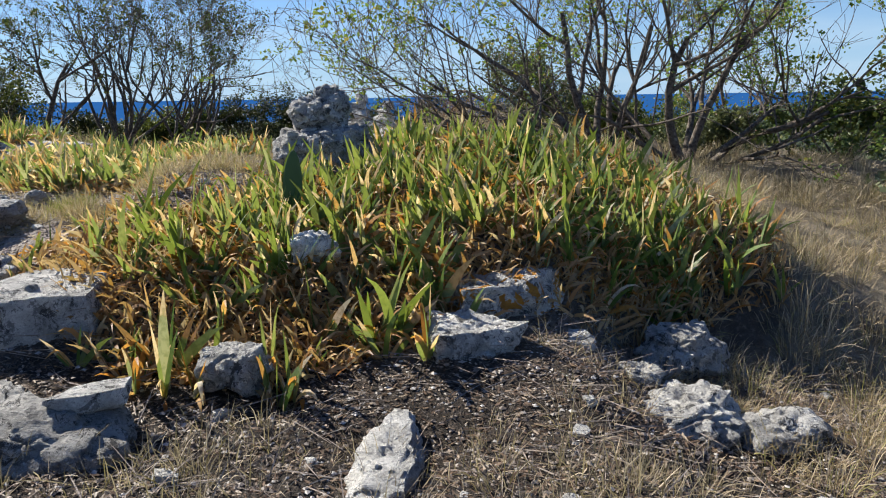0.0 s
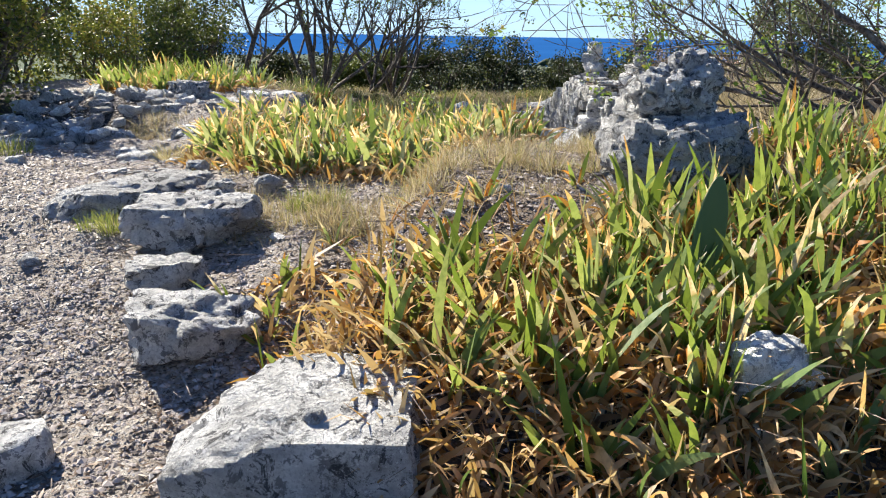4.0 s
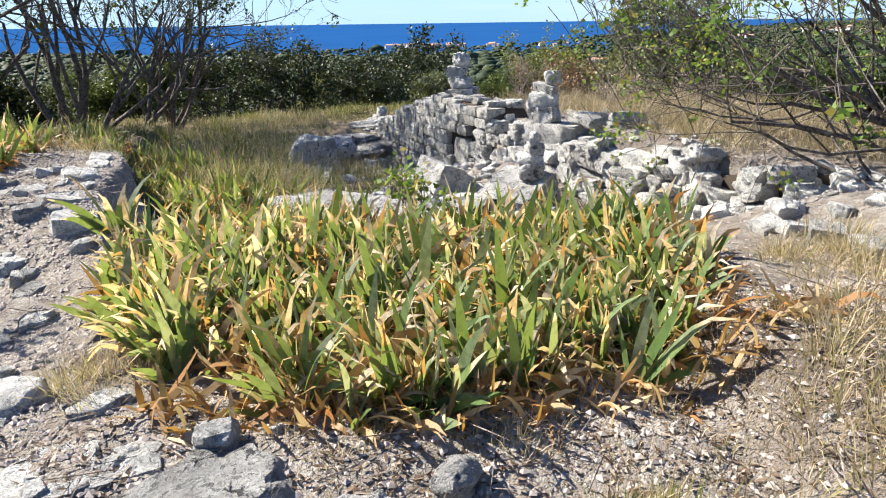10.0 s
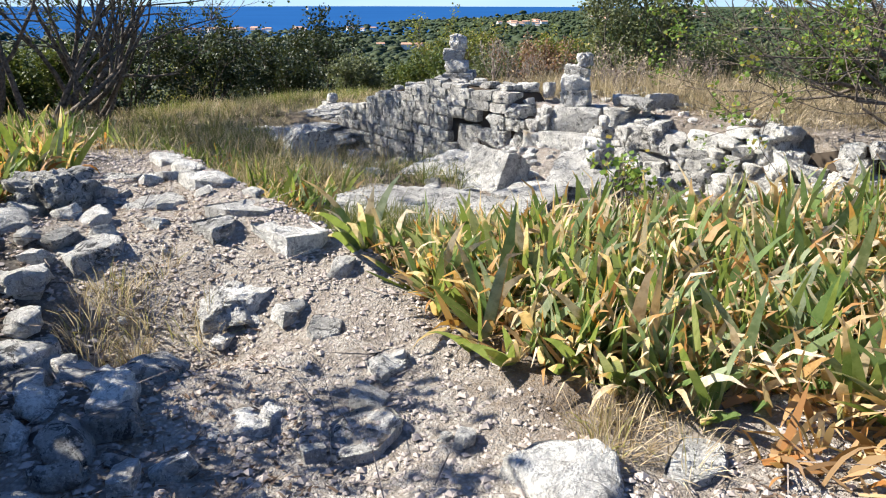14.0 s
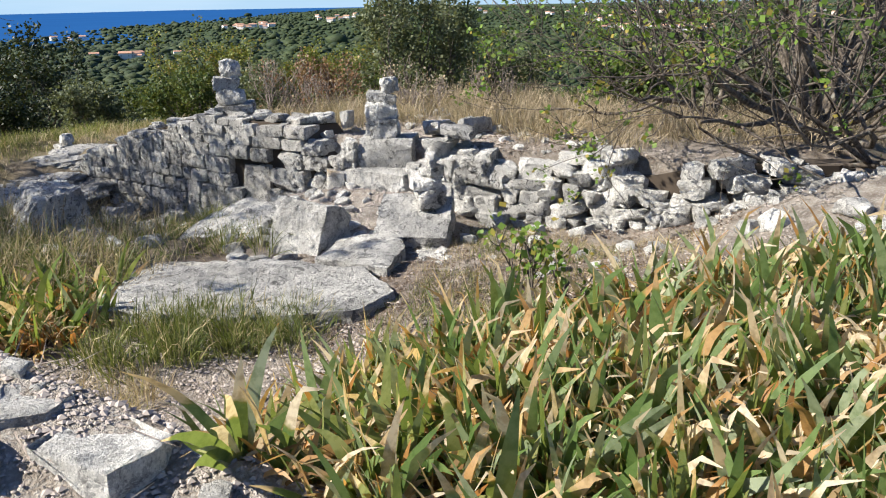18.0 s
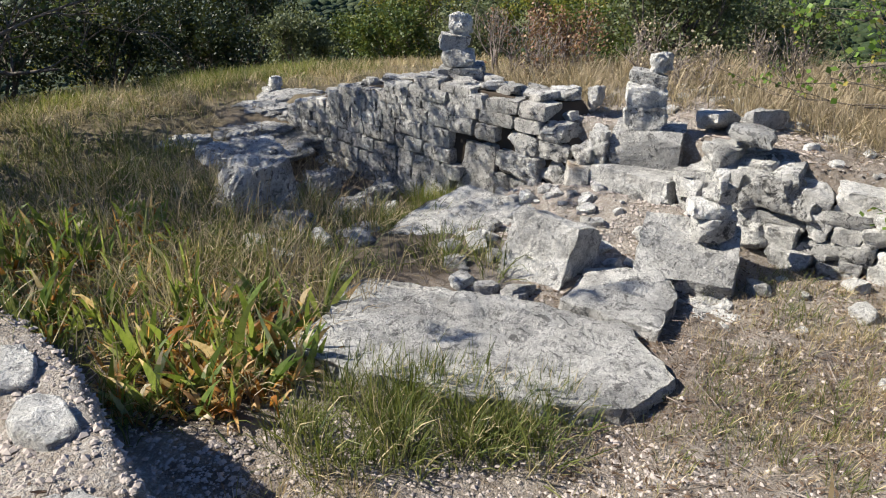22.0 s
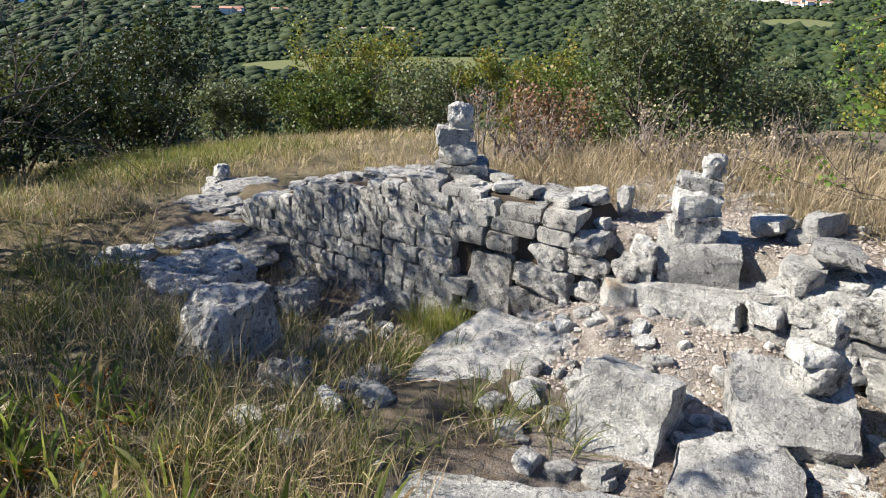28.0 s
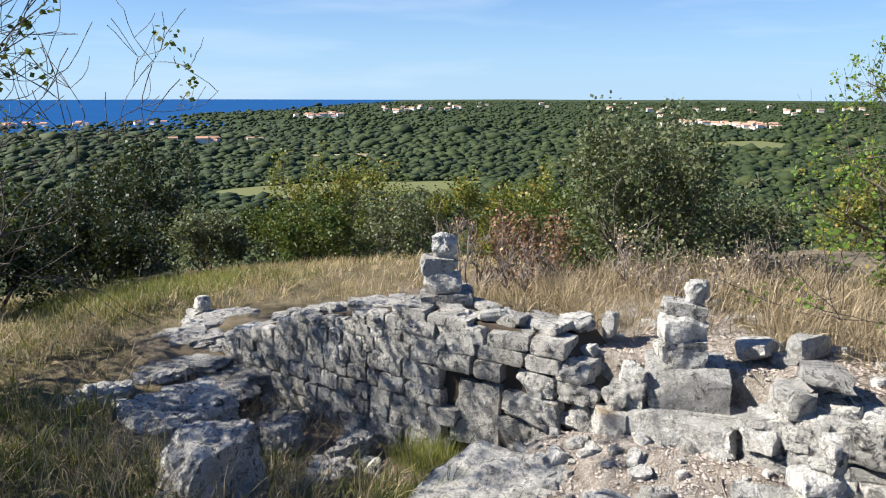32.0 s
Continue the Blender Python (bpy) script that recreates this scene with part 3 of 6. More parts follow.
# ---- rocks along the first iris bed ----
L_FLAT = "weathered grey limestone block edging the iris bed"
STONES = [
    # x, y, z of the middle, length, width, height, turn, box, material, label
    (-0.96, 6.46, 0.62, 1.12, 0.84, 0.34, 20, 0.72, M_LICHEN, "lichened limestone ledge under stacked boulders"),
    (-1.02, 6.5, 0.95, 0.8, 0.66, 0.52, 25, 0.55, M_STONE, "large pitted grey limestone boulder on a ledge"),
    (-1.09, 6.58, 1.33, 0.48, 0.46, 0.44, 10, 0.4, M_STONE, "rounded pitted grey boulder on top of another"),
    (0.38, 4.66, 0.13, 0.84, 0.55, 0.4, 18, 0.7, M_LICHEN, "limestone block with bright orange lichen patches"),
    (0.14, 4.1, 0.02, 0.62, 0.45, 0.36, 20, 0.7, M_STONE, "grey limestone rock below the lichened block"),
    (0.72, 4.3, -0.02, 0.35, 0.2, 0.1, 5, 0.6, M_PALE, "flat pale limestone chip on dark soil"),
    (-0.27, 2.95, -0.12, 0.3, 0.95, 0.2, -8, 0.75, M_PALE, "long pale limestone slab set in the soil"),
    (1.55, 4.62, -0.24, 0.55, 0.42, 0.34, 30, 0.6, M_STONE, ""),
    (1.36, 3.85, -0.36, 0.62, 0.5, 0.3, 60, 0.6, M_STONE, ""),
    (1.78, 3.75, -0.38, 0.55, 0.34, 0.22, 10, 0.6, M_STONE, ""),
    (1.62, 2.75, -0.3, 0.55, 0.3, 0.14, -20, 0.6, M_STONE, ""),
    (0.85, 2.6, -0.14, 0.3, 0.25, 0.12, -20, 0.6, M_STONE, ""),
    (-0.84, 4.62, 0.5, 0.32, 0.28, 0.3, 15, 0.45, M_PALE, "pale rounded limestone among the iris leaves"),
    (-2.42, 4.15, 0.2, 0.84, 0.64, 0.48, 12, 0.78, M_STONE, "flat-topped limestone block with a drilled hole, edging the iris bed"),
    (-3.32, 4.94, 0.27, 0.6, 0.44, 0.3, 20, 0.7, M_STONE, L_FLAT),
    (-3.72, 5.38, 0.33, 0.4, 0.32, 0.24, 30, 0.66, M_STONE, L_FLAT),
    (-3.88, 5.96, 0.5, 0.76, 0.54, 0.3, 18, 0.64, M_STONE, "flat grey limestone block with an orange lichen spot"),
    (-4.72, 6.55, 0.44, 1.25, 0.9, 0.34, 42, 0.7, M_STONE, "broad flat limestone slab beside the path"),
    (-3.55, 4.0, 0.1, 0.3, 0.22, 0.2, 40, 0.8, M_STONE, "small square limestone block on the path"),
    (-2.78, 3.66, 0.06, 0.3, 0.36, 0.26, 10, 0.5, M_STONE, ""),
    (-2.12, 3.2, 0.0, 0.36, 0.85, 0.28, 45, 0.65, M_DARK, "angular grey limestone rock below the bed"),
    (-1.62, 3.12, 0.16, 0.36, 0.2, 0.1, 15, 0.8, M_STONE, "flat limestone piece leaning on a rock"),
    (-1.72, 2.95, 0.0, 0.62, 0.5, 0.3, 20, 0.7, M_DARK, "pitted grey limestone rock on dark soil"),
    (1.15, 4.25, -0.24, 0.3, 0.28, 0.22, 0, 0.5, M_STONE, ""),
    (-2.35, 2.78, 0.03, 0.32, 0.26, 0.22, 0, 0.4, M_STONE, ""),
    (-2.05, 2.45, 0.02, 0.34, 0.26, 0.2, 60, 0.5, M_STONE, ""),
    (-1.1, 3.6, 0.1, 0.34, 0.3, 0.3, 0, 0.5, M_DARK, ""),
    (-4.52, 7.12, 0.6, 0.16, 0.14, 0.1, 20, 0.5, M_PALE, ""),
    (-3.75, 6.72, 0.58, 0.2, 0.15, 0.14, 50, 0.5, M_STONE, ""),
    (-4.05, 6.62, 0.57, 0.2, 0.16, 0.11, 0, 0.5, M_STONE, ""),
    (-5.36, 7.55, 0.44, 0.34, 0.3, 0.2, 0, 0.5, M_STONE, ""),
    (-5.02, 7.12, 0.47, 0.7, 0.42, 0.2, 20, 0.6, M_PALE, "pale flat limestone sunk in the path"),
    (-6.1, 9.66, 0.46, 0.46, 0.3, 0.2, 80, 0.6, M_STONE, ""),
    (-6.85, 11.0, 0.78, 0.5, 0.45, 0.32, 0, 0.5, M_STONE, ""),
    # hollow in front of the wall
    (-2.12, 12.02, -0.16, 0.6, 0.36, 0.2, 60, 0.7, M_STONE, "broken limestone piece beside a crack"),
    (-2.58, 13.2, 0.0, 0.52, 0.56, 0.66, 22, 0.82, M_PALE, "tilted white squared limestone block"),
    (-1.78, 12.6, 0.0, 0.66, 0.72, 0.42, 38, 0.82, M_SLAB, "large squared limestone block carrying a cairn"),
    (-4.02, 15.8, -0.06, 0.8, 0.62, 0.74, 15, 0.74, M_STONE, "dark shaded limestone boulder in the grass"),
    (-3.72, 17.15, -0.14, 0.92, 0.6, 0.4, 5, 0.65, M_STONE, "flat-topped limestone boulder in the grass"),
    (-4.2, 17.95, -0.2, 0.8, 0.5, 0.4, 10, 0.55, M_STONE, "grey limestone boulder with a fissured face"),
    (-4.9, 20.0, -0.2, 0.9, 0.6, 0.3, 0, 0.55, M_STONE, "low grey limestone outcrop in dry grass"),
    (-3.86, 15.15, -0.24, 0.48, 0.42, 0.42, 30, 0.6, M_DARK, ""),
    (-3.4, 14.78, -0.3, 0.48, 0.34, 0.3, 10, 0.6, M_DARK, ""),
    (-3.1, 15.7, -0.4, 0.55, 0.4, 0.3, 0, 0.6, M_DARK, ""),
    (-3.0, 16.6, -0.4, 0.4, 0.4, 0.34, 0, 0.6, M_DARK, ""),
    (-2.62, 16.1, -0.42, 0.5, 0.3, 0.26, 0, 0.6, M_STONE, ""),
    (-3.35, 13.95, -0.25, 0.34, 0.24, 0.16, 0, 0.6, M_STONE, ""),
    (-1.86, 14.52, -0.1, 0.2, 0.18, 0.16, 0, 0.5, M_PALE, ""),
]
for i, (x, y, z, a, b, c, turn, box, m, label) in enumerate(STONES):
    name = "boulder" if max(a, b) > 0.7 else "rock"
    stone(name, x, y, z, (a, b, c), turn, 20 + i, m, box, 0.08 if box > 0.73 else 0.13 if box > 0.6 else 0.17, 0 if box > 0.8 else 9, 26 if a * b > 0.2 else 16,
          (4, 24) if label.startswith("tilted") else (0, -25) if label.startswith("large squared") else (0, 0), label)

# thin bedrock layers that climb from the hollow to the little cairn
rng = np.random.RandomState(44)
for i, (lx, ly, a, b, turn) in enumerate([(-3.35, 17.75, 1.25, 0.55, -20), (-2.95, 18.1, 1.35, 0.6, -28), (-2.7, 18.55, 1.1, 0.55, -30), (-3.25, 18.35, 1.0, 0.5, -24), (-2.55, 18.0, 0.9, 0.5, -50),
                                          (-2.75, 17.35, 0.8, 0.5, -60), (-3.0, 18.75, 0.9, 0.5, -15), (-3.6, 18.25, 0.8, 0.4, -10), (-2.45, 19.05, 0.9, 0.5, -10)]):
    stone("rock_ledge", lx, ly, gz(lx, ly) - 0.05, (a, b, rng.uniform(0.13, 0.19)), turn + rng.uniform(-8, 8), 900 + i, M_DARK, 0.55, 0.17, 8, 16,
          (rng.uniform(2, 8), rng.uniform(-6, 0)), "thin layered limestone ledge sloping into the hollow", "rock ledge", "ledges")


def slab(name, x, y, top, a, b, h, turn, seed, material, label, tilt=(0, 0), cuts=4, rough=0.012):
    """A flat angular slab: a rectangle with its corners broken off, a rugged top and steep broken sides."""
    r = np.random.RandomState(seed)
    g, faces = GRIDS[26]
    ring = np.maximum(np.abs(g[:, 0]), np.abs(g[:, 1]))
    th = np.arctan2(g[:, 1], g[:, 0])
    lines = [(0, a / 2), (np.pi / 2, b / 2), (np.pi, a / 2), (-np.pi / 2, b / 2)]
    for _ in range(cuts):
        p = r.uniform(0, 2 * np.pi)
        lines.append((p, r.uniform(0.8, 1.0) * math.hypot(a / 2 * math.cos(p), b / 2 * math.sin(p))))
    reach = np.full(len(g), 9.0)
    for p, d in lines:
        c = np.cos(th - p)
        reach = np.minimum(reach, np.where(c > 0.05, d / np.maximum(c, 0.05), 9.0))
    reach = reach * (1 + 0.03 * fbm(np.stack([np.cos(th), np.sin(th), 0 * th], 1) * 3 + seed, seed, 3))
    low = (1 - g[:, 2]) / 2
    u = ring * reach * (1 + 0.05 * low)
    p = np.stack([u * np.cos(th), u * np.sin(th), g[:, 2] * h / 2], 1)
    rough_at = 2 * rough * fbm(p * 2.2 + seed, seed, 3) + rough * fbm(p * 9 + seed, seed + 1, 3)
    p[:, 2] += np.where(g[:, 2] > 0.99, rough_at - 0.03 * np.clip(ring - 0.9, 0, 1) * 10 * 0.5, 0)
    p[:, :2] *= (1 + np.where(g[:, 2] < 0.99, 0.05 * fbm(p * 7 + seed, seed + 2, 2), 0))[:, None]
    me = mesh_of(name, p, faces, material, True)
    me.set_sharp_from_angle(angle=radians(26))
    ob = new(name, me)
    ob.matrix_world = pose(x, y, top - h / 2, tilt[0], tilt[1], turn)
    return tagged(ob, label, "rock slab")


L_EDGE = "white limestone slab edging the terrace"
slab("rock_slab", -3.68, 12.42, 0.02, 1.14, 2.2, 0.4, 37, 801, M_SLAB, "wide flat bedrock slab with leaf shadows", (0, 0), 4, 0.02)
slab("rock_slab", -2.5, 12.48, 0.04, 0.74, 0.7, 0.3, 30, 802, M_SLAB, "cracked flat limestone block beside the slab", (0, -3))
slab("rock_slab", -2.52, 14.25, -0.08, 1.0, 1.25, 0.42, 20, 803, M_SLAB, "sloping limestone bedrock slab", (3, -13))
slab("rock_slab", -1.72, 13.55, -0.04, 0.6, 0.5, 0.3, 10, 804, M_PALE, "pale broken bedrock at the foot of the wall", (0, -8))
for i, (x, y, a, b, turn) in enumerate([(-5.7, 9.95, 0.34, 0.4, 28), (-5.84, 10.38, 0.34, 0.36, 35), (-5.96, 11.14, 0.3, 0.4, 30), (-6.0, 11.9, 0.2, 0.36, 15), (-6.08, 12.35, 0.2, 0.4, 12)]):
    slab("terrace_slab", x, y, gz(x, y) + 0.045, a, b, 0.22, turn, 810 + i, M_PALE, L_EDGE, (0, 4), 6, 0.014)

# flat plates of bedrock that show through the trodden path
for i, (x, y, a, b, turn, tall) in enumerate([(-6.3, 9.3, 0.5, 0.32, 20, 0.05), (-6.0, 9.62, 0.4, 0.28, -10, 0.05), (-7.05, 9.5, 0.55, 0.3, 15, 0.08), (-5.86, 8.35, 0.46, 0.34, 40, 0.07), (-5.4, 7.68, 0.42, 0.5, 10, 0.12), (-5.02, 7.56, 0.32, 0.26, 30, 0.1),
                                              (-5.75, 9.15, 0.34, 0.24, 60, 0.04), (-6.25, 8.6, 0.36, 0.3, 0, 0.04), (-5.6, 8.75, 0.3, 0.2, 20, 0.04), (-6.7, 10.2, 0.5, 0.4, 30, 0.06), (-6.3, 10.9, 0.6, 0.4, 10, 0.05), (-6.5, 11.7, 0.5, 0.4, -20, 0.05), (-6.05, 10.15, 0.3, 0.3, 15, 0.14)]):
    slab("path_rock", x, y, gz(x, y) + tall * 0.4, a * 0.72, b * 0.72, 0.14, turn, 840 + i, (M_STONE, M_PALE, M_STONE)[i % 3], "flat grey limestone bedrock showing through the path", (4 - 8 * (i % 2), -4), 7, 0.02)

# drilled hole in the flat block, its shaded inside shown as a dark lump
v, f = rock_points(5, (0.07, 0.07, 0.1), 4, 0.2, 0.1, 2)
hole = new("hole_stone", mesh_of("hole_stone", v, f, M_DARK))
hole.matrix_world = pose(-2.33, 4.0, 0.42)
tagged(hole, "dark lump standing in for a drilled hole in a block", "rock")


# ---- cairns ----
def cairn(x, y, z, stones, label):
    root = tagged(new("cairn"), label, "cairn")
    root.location = (x, y, z)
    top = 0.0
    for i, (w, d, h, dx, dy, turn) in enumerate(stones):
        v, f = rock_points(9, (w, d, h * 1.12), 300 + i * 7 + int(abs(x * 50)), 0.8 if i < len(stones) - 1 else 0.55, 0.09, 6)
        s = part("stone", mesh_of("stone", v, f, M_PALE if i % 2 else M_STONE), root)
        s.matrix_local = pose(dx, dy, top + h / 2, 3 - 6 * (i % 2), 5 * (i % 3) - 4, turn)
        top += h * 0.95
    return root


cairn(-1.72, 15.85, 0.82, [(0.5, 0.34, 0.11, 0.02, 0, -40), (0.34, 0.27, 0.18, -0.02, 0, -42), (0.32, 0.2, 0.15, -0.06, 0.02, -30), (0.24, 0.18, 0.21, 0.0, 0, 30)], "four-stone cairn balanced on the ruined wall")
cairn(-1.08, 13.84, 0.67, [(0.38, 0.28, 0.2, 0, 0, -45), (0.34, 0.25, 0.18, -0.01, 0, -40), (0.33, 0.17, 0.12, 0.0, 0, -50), (0.2, 0.16, 0.17, 0.07, -0.05, 20)], "tall white four-stone cairn on a squared block")
cairn(-1.66, 12.52, 0.25, [(0.28, 0.22, 0.17, 0, 0, -20), (0.3, 0.2, 0.1, -0.03, 0.02, -35), (0.2, 0.16, 0.12, 0.03, 0, 0), (0.18, 0.1, 0.13, 0.02, 0, 40)], "small cairn of pale stones on a block")
cairn(-2.6, 19.3, 0.0, [(0.27, 0.22, 0.15, 0, 0, 10), (0.2, 0.17, 0.15, 0.03, -0.02, 30)], "little two-stone cairn on a rock ledge")


# ---- ruined wall ----
def block_meshes(material, count, base, box=0.88, rough=0.1):
    out = []
    for i in range(count):
        v, f = rock_points(5, (1, 1, 1), base + i, box, rough, 6)
        me = mesh_of("stone", v, f, material, True)
        me.set_sharp_from_angle(angle=radians(28))
        out.append(me)
    return out


def ashlar(count, base):
    """Roughly squared facing stones with worn arrises."""
    out = []
    g, faces = GRIDS[5]
    for i in range(count):
        r = np.random.RandomState(base + i)
        rim = (np.abs(g) > 0.99).sum(1)
        q = g * (1 - 0.04 * np.maximum(rim - 1, 0))[:, None]
        q = q + 0.06 * np.stack([value_noise(g * 1.9 + 9 * k + base + i, base + i + k) for k in range(3)], 1)
        q[:, 0] += r.uniform(-0.06, 0.06) * q[:, 2]
        q[:, 2] += r.uniform(-0.08, 0.08) * q[:, 0]
        me = mesh_of("stone", q / 2, faces, M_WALL, True)
        me.set_sharp_from_angle(angle=radians(30))
        out.append(me)
    return out


B_WALL, B_PALE = ashlar(14, 500), block_meshes(M_PALE, 10, 540, 0.8, 0.14)
B_RUBBLE = block_meshes(M_PALE, 9, 560, 0.8, 0.18) + block_meshes(M_STONE, 3, 569, 0.78, 0.2)
rng = np.random.RandomState(5)


def wall_frame(y):
    dx = (wall_x(y + 0.1) - wall_x(y - 0.1)) / 0.2
    return float(wall_x(y)), math.degrees(math.atan2(1, dx))


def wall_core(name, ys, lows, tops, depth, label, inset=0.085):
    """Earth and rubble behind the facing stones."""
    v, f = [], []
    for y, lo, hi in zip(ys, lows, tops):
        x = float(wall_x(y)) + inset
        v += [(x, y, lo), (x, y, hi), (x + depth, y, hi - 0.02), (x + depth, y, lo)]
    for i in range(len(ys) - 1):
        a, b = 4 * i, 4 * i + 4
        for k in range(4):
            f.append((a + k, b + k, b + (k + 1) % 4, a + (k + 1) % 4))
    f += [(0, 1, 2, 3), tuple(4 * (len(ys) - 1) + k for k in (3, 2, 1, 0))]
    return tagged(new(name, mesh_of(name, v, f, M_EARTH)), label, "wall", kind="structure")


TOP_Y = [14.0, 14.2, 14.5, 14.55, 15.35, 16.0, 16.15, 16.35, 17.0, 17.5, 17.8, 18.3]
TOP_Z = [0.3, 0.45, 0.6, 0.8, 0.83, 0.86, 0.8, 0.74, 0.6, 0.46, 0.32, 0.2]
ys = np.linspace(14.0, 18.3, 22)
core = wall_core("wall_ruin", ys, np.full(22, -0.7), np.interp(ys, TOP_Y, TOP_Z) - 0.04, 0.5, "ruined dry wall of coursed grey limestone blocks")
z = -0.62
course = 0
while z < 0.82:
    h = rng.uniform(0.12, 0.18)
    y = 14.52 + rng.uniform(0, 0.06)
    while y < 18.25:
        length = rng.uniform(0.12, 0.3) if y > 16 else rng.uniform(0.2, 0.46)
        mid = y + length / 2
        top = np.interp(mid, TOP_Y, TOP_Z)
        if z + 0.6 * h < top and not (mid < 15.5 and z < 0.2) and not (mid < 14.95 and z < 0.34) and z + h > gz(float(wall_x(mid)) - 0.1, mid) - 0.1:
            x, turn = wall_frame(mid)
            hh = min(h, max(top - z, 0.08))
            s = part("stone", B_WALL[rng.randint(len(B_WALL))], core)
            s.matrix_world = pose(x + 0.13 + rng.uniform(-0.012, 0.012), mid, z + hh / 2 + 0.025 * math.sin(1.7 * mid + course), rng.uniform(-2, 2), rng.uniform(-3, 3), turn + rng.uniform(-2, 2)) @ Matrix.Diagonal((length * 1.0, 0.3, hh * rng.choice([0.95, 1.0, 1.04, 1.1]), 1))
        y += length
    z += h * 0.97
    course += 1
# rough flat stones along the top
B_CAP = block_meshes(M_WALL, 8, 620, 0.8, 0.16)
for y in np.arange(14.7, 17.9, 0.2):
    x, turn = wall_frame(y)
    for k in (0.22, 0.48):
        s = part("stone", B_CAP[rng.randint(8)], core)
        s.matrix_world = pose(x + k + rng.uniform(-0.06, 0.06), y + rng.uniform(-0.06, 0.06), float(np.interp(y, TOP_Y, TOP_Z)) + rng.uniform(-0.05, 0.01), rng.uniform(-8, 8), rng.uniform(-6, 6), rng.uniform(0, 180)) @ Matrix.Diagonal((rng.uniform(0.14, 0.3), rng.uniform(0.14, 0.26), rng.uniform(0.06, 0.11), 1))

# squared block and its neighbours where the wall steps down
stone("squared_block", -1.02, 13.82, 0.48, (0.62, 0.5, 0.38), -51, 77, M_SLAB, 0.88, 0.05, 4, 16, label="large smooth squared grey block set on the wall", category="stone block")


def face_stone(y0, y1, z0, z1, seed, depth=0.3, box=0.78, material=None, proud=0.0, label="rough pale limestone block of the collapsed wall"):
    """A stone set in the wall's face between two places along it and two heights."""
    mid = (y0 + y1) / 2
    x, turn = wall_frame(mid)
    a = radians(turn - 90)
    return stone("wall_stone", x + (depth / 2 - proud) * math.cos(a), mid + (depth / 2 - proud) * math.sin(a), (z0 + z1) / 2, ((y1 - y0) * 1.08, depth, (z1 - z0) * 1.06), turn, seed,
                 material or M_WALL, box, 0.09, 6, 16, label=label, category="stone block", group="wall blocks")


for i, (y0, y1, z0, z1) in enumerate([(14.57, 14.9, 0.28, 0.47), (14.21, 14.56, 0.29, 0.45), (14.0, 14.19, 0.31, 0.48), (14.3, 14.57, 0.46, 0.63), (14.52, 15.0, -0.02, 0.27), (12.76, 13.2, 0.33, 0.54), (12.48, 12.95, 0.1, 0.32), (12.3, 12.72, 0.33, 0.58)]):
    face_stone(y0, y1, z0, z1, 700 + i, 0.3, 0.76, M_WALL, 0.05 if i == 4 else 0.02)
face_stone(15.04, 15.48, -0.3, 0.27, 720, 0.26, 0.86, M_WALL, -0.02, "tall upright slab in the wall's face")
face_stone(13.9, 14.08, 0.32, 0.64, 721, 0.18, 0.6, M_SLAB, -0.04, "upright rounded stone set on the wall")
face_stone(13.98, 14.3, 0.0, 0.32, 722, 0.34, 0.8, M_STAINED, 0.05, "limestone block with an orange rust stain")
face_stone(13.25, 14.02, 0.04, 0.36, 723, 0.62, 0.8, M_PALE, 0.04, "long pale bedrock ledge under the squared block")
face_stone(12.72, 13.32, 0.02, 0.28, 724, 0.5, 0.72, M_WALL, 0.05, "long pale bedrock ledge under the squared block")
face_stone(14.24, 14.56, -0.02, 0.3, 726, 0.3, 0.74, M_WALL, 0.0)
face_stone(14.6, 15.08, -0.32, 0.02, 727, 0.3, 0.72, M_DARK, 0.0)
face_stone(13.2, 14.1, -0.26, 0.05, 725, 0.7, 0.62, M_PALE, 0.3, "sloping pale bedrock at the foot of the wall")
for i, (x, y, zc, a, b, c, turn) in enumerate([(-0.5, 13.55, 0.74, 0.4, 0.26, 0.16, 10), (-0.2, 13.3, 0.75, 0.44, 0.26, 0.2, 0), (-1.2, 14.75, 0.76, 0.24, 0.2, 0.22, 0), (-1.02, 14.55, 0.78, 0.2, 0.12, 0.2, 20), (-1.35, 14.1, 0.56, 0.16, 0.14, 0.2, 30)]):
    stone("wall_stone", x, y, zc, (a, b, c), turn, 740 + i, M_PALE, 0.74, 0.11, 6, 9, label="loose white limestone piece on the broken wall", category="stone block", group="wall blocks")

# tumbled stretch to the other end
ys = np.linspace(9.7, 14.15, 18)
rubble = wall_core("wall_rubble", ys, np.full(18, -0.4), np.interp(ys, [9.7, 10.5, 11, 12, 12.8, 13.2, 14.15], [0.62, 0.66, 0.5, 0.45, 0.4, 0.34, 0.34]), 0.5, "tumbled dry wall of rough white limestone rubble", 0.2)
for row in range(6):
    y = 9.7 + rng.uniform(0, 0.1)
    while y < 13.1:
        length = rng.uniform(0.12, 0.32)
        mid = y + length / 2
        x, turn = wall_frame(mid)
        base = gz(x - 0.25, mid)
        h = rng.uniform(0.1, 0.21)
        zc = base - 0.04 + row * 0.125 + h / 2
        if zc < 0.66 + 0.14 * math.sin(mid * 5) and rng.rand() > 0.1:
            s = part("stone", B_RUBBLE[rng.randint(len(B_RUBBLE))], rubble)
            s.matrix_world = pose(x + 0.09 + row * 0.03 + rng.uniform(-0.04, 0.04), mid, zc, rng.uniform(-9, 9), rng.uniform(-9, 9), turn + rng.uniform(-14, 14)) @ Matrix.Diagonal((length * 1.1, rng.uniform(0.26, 0.36), h, 1))
        y += length


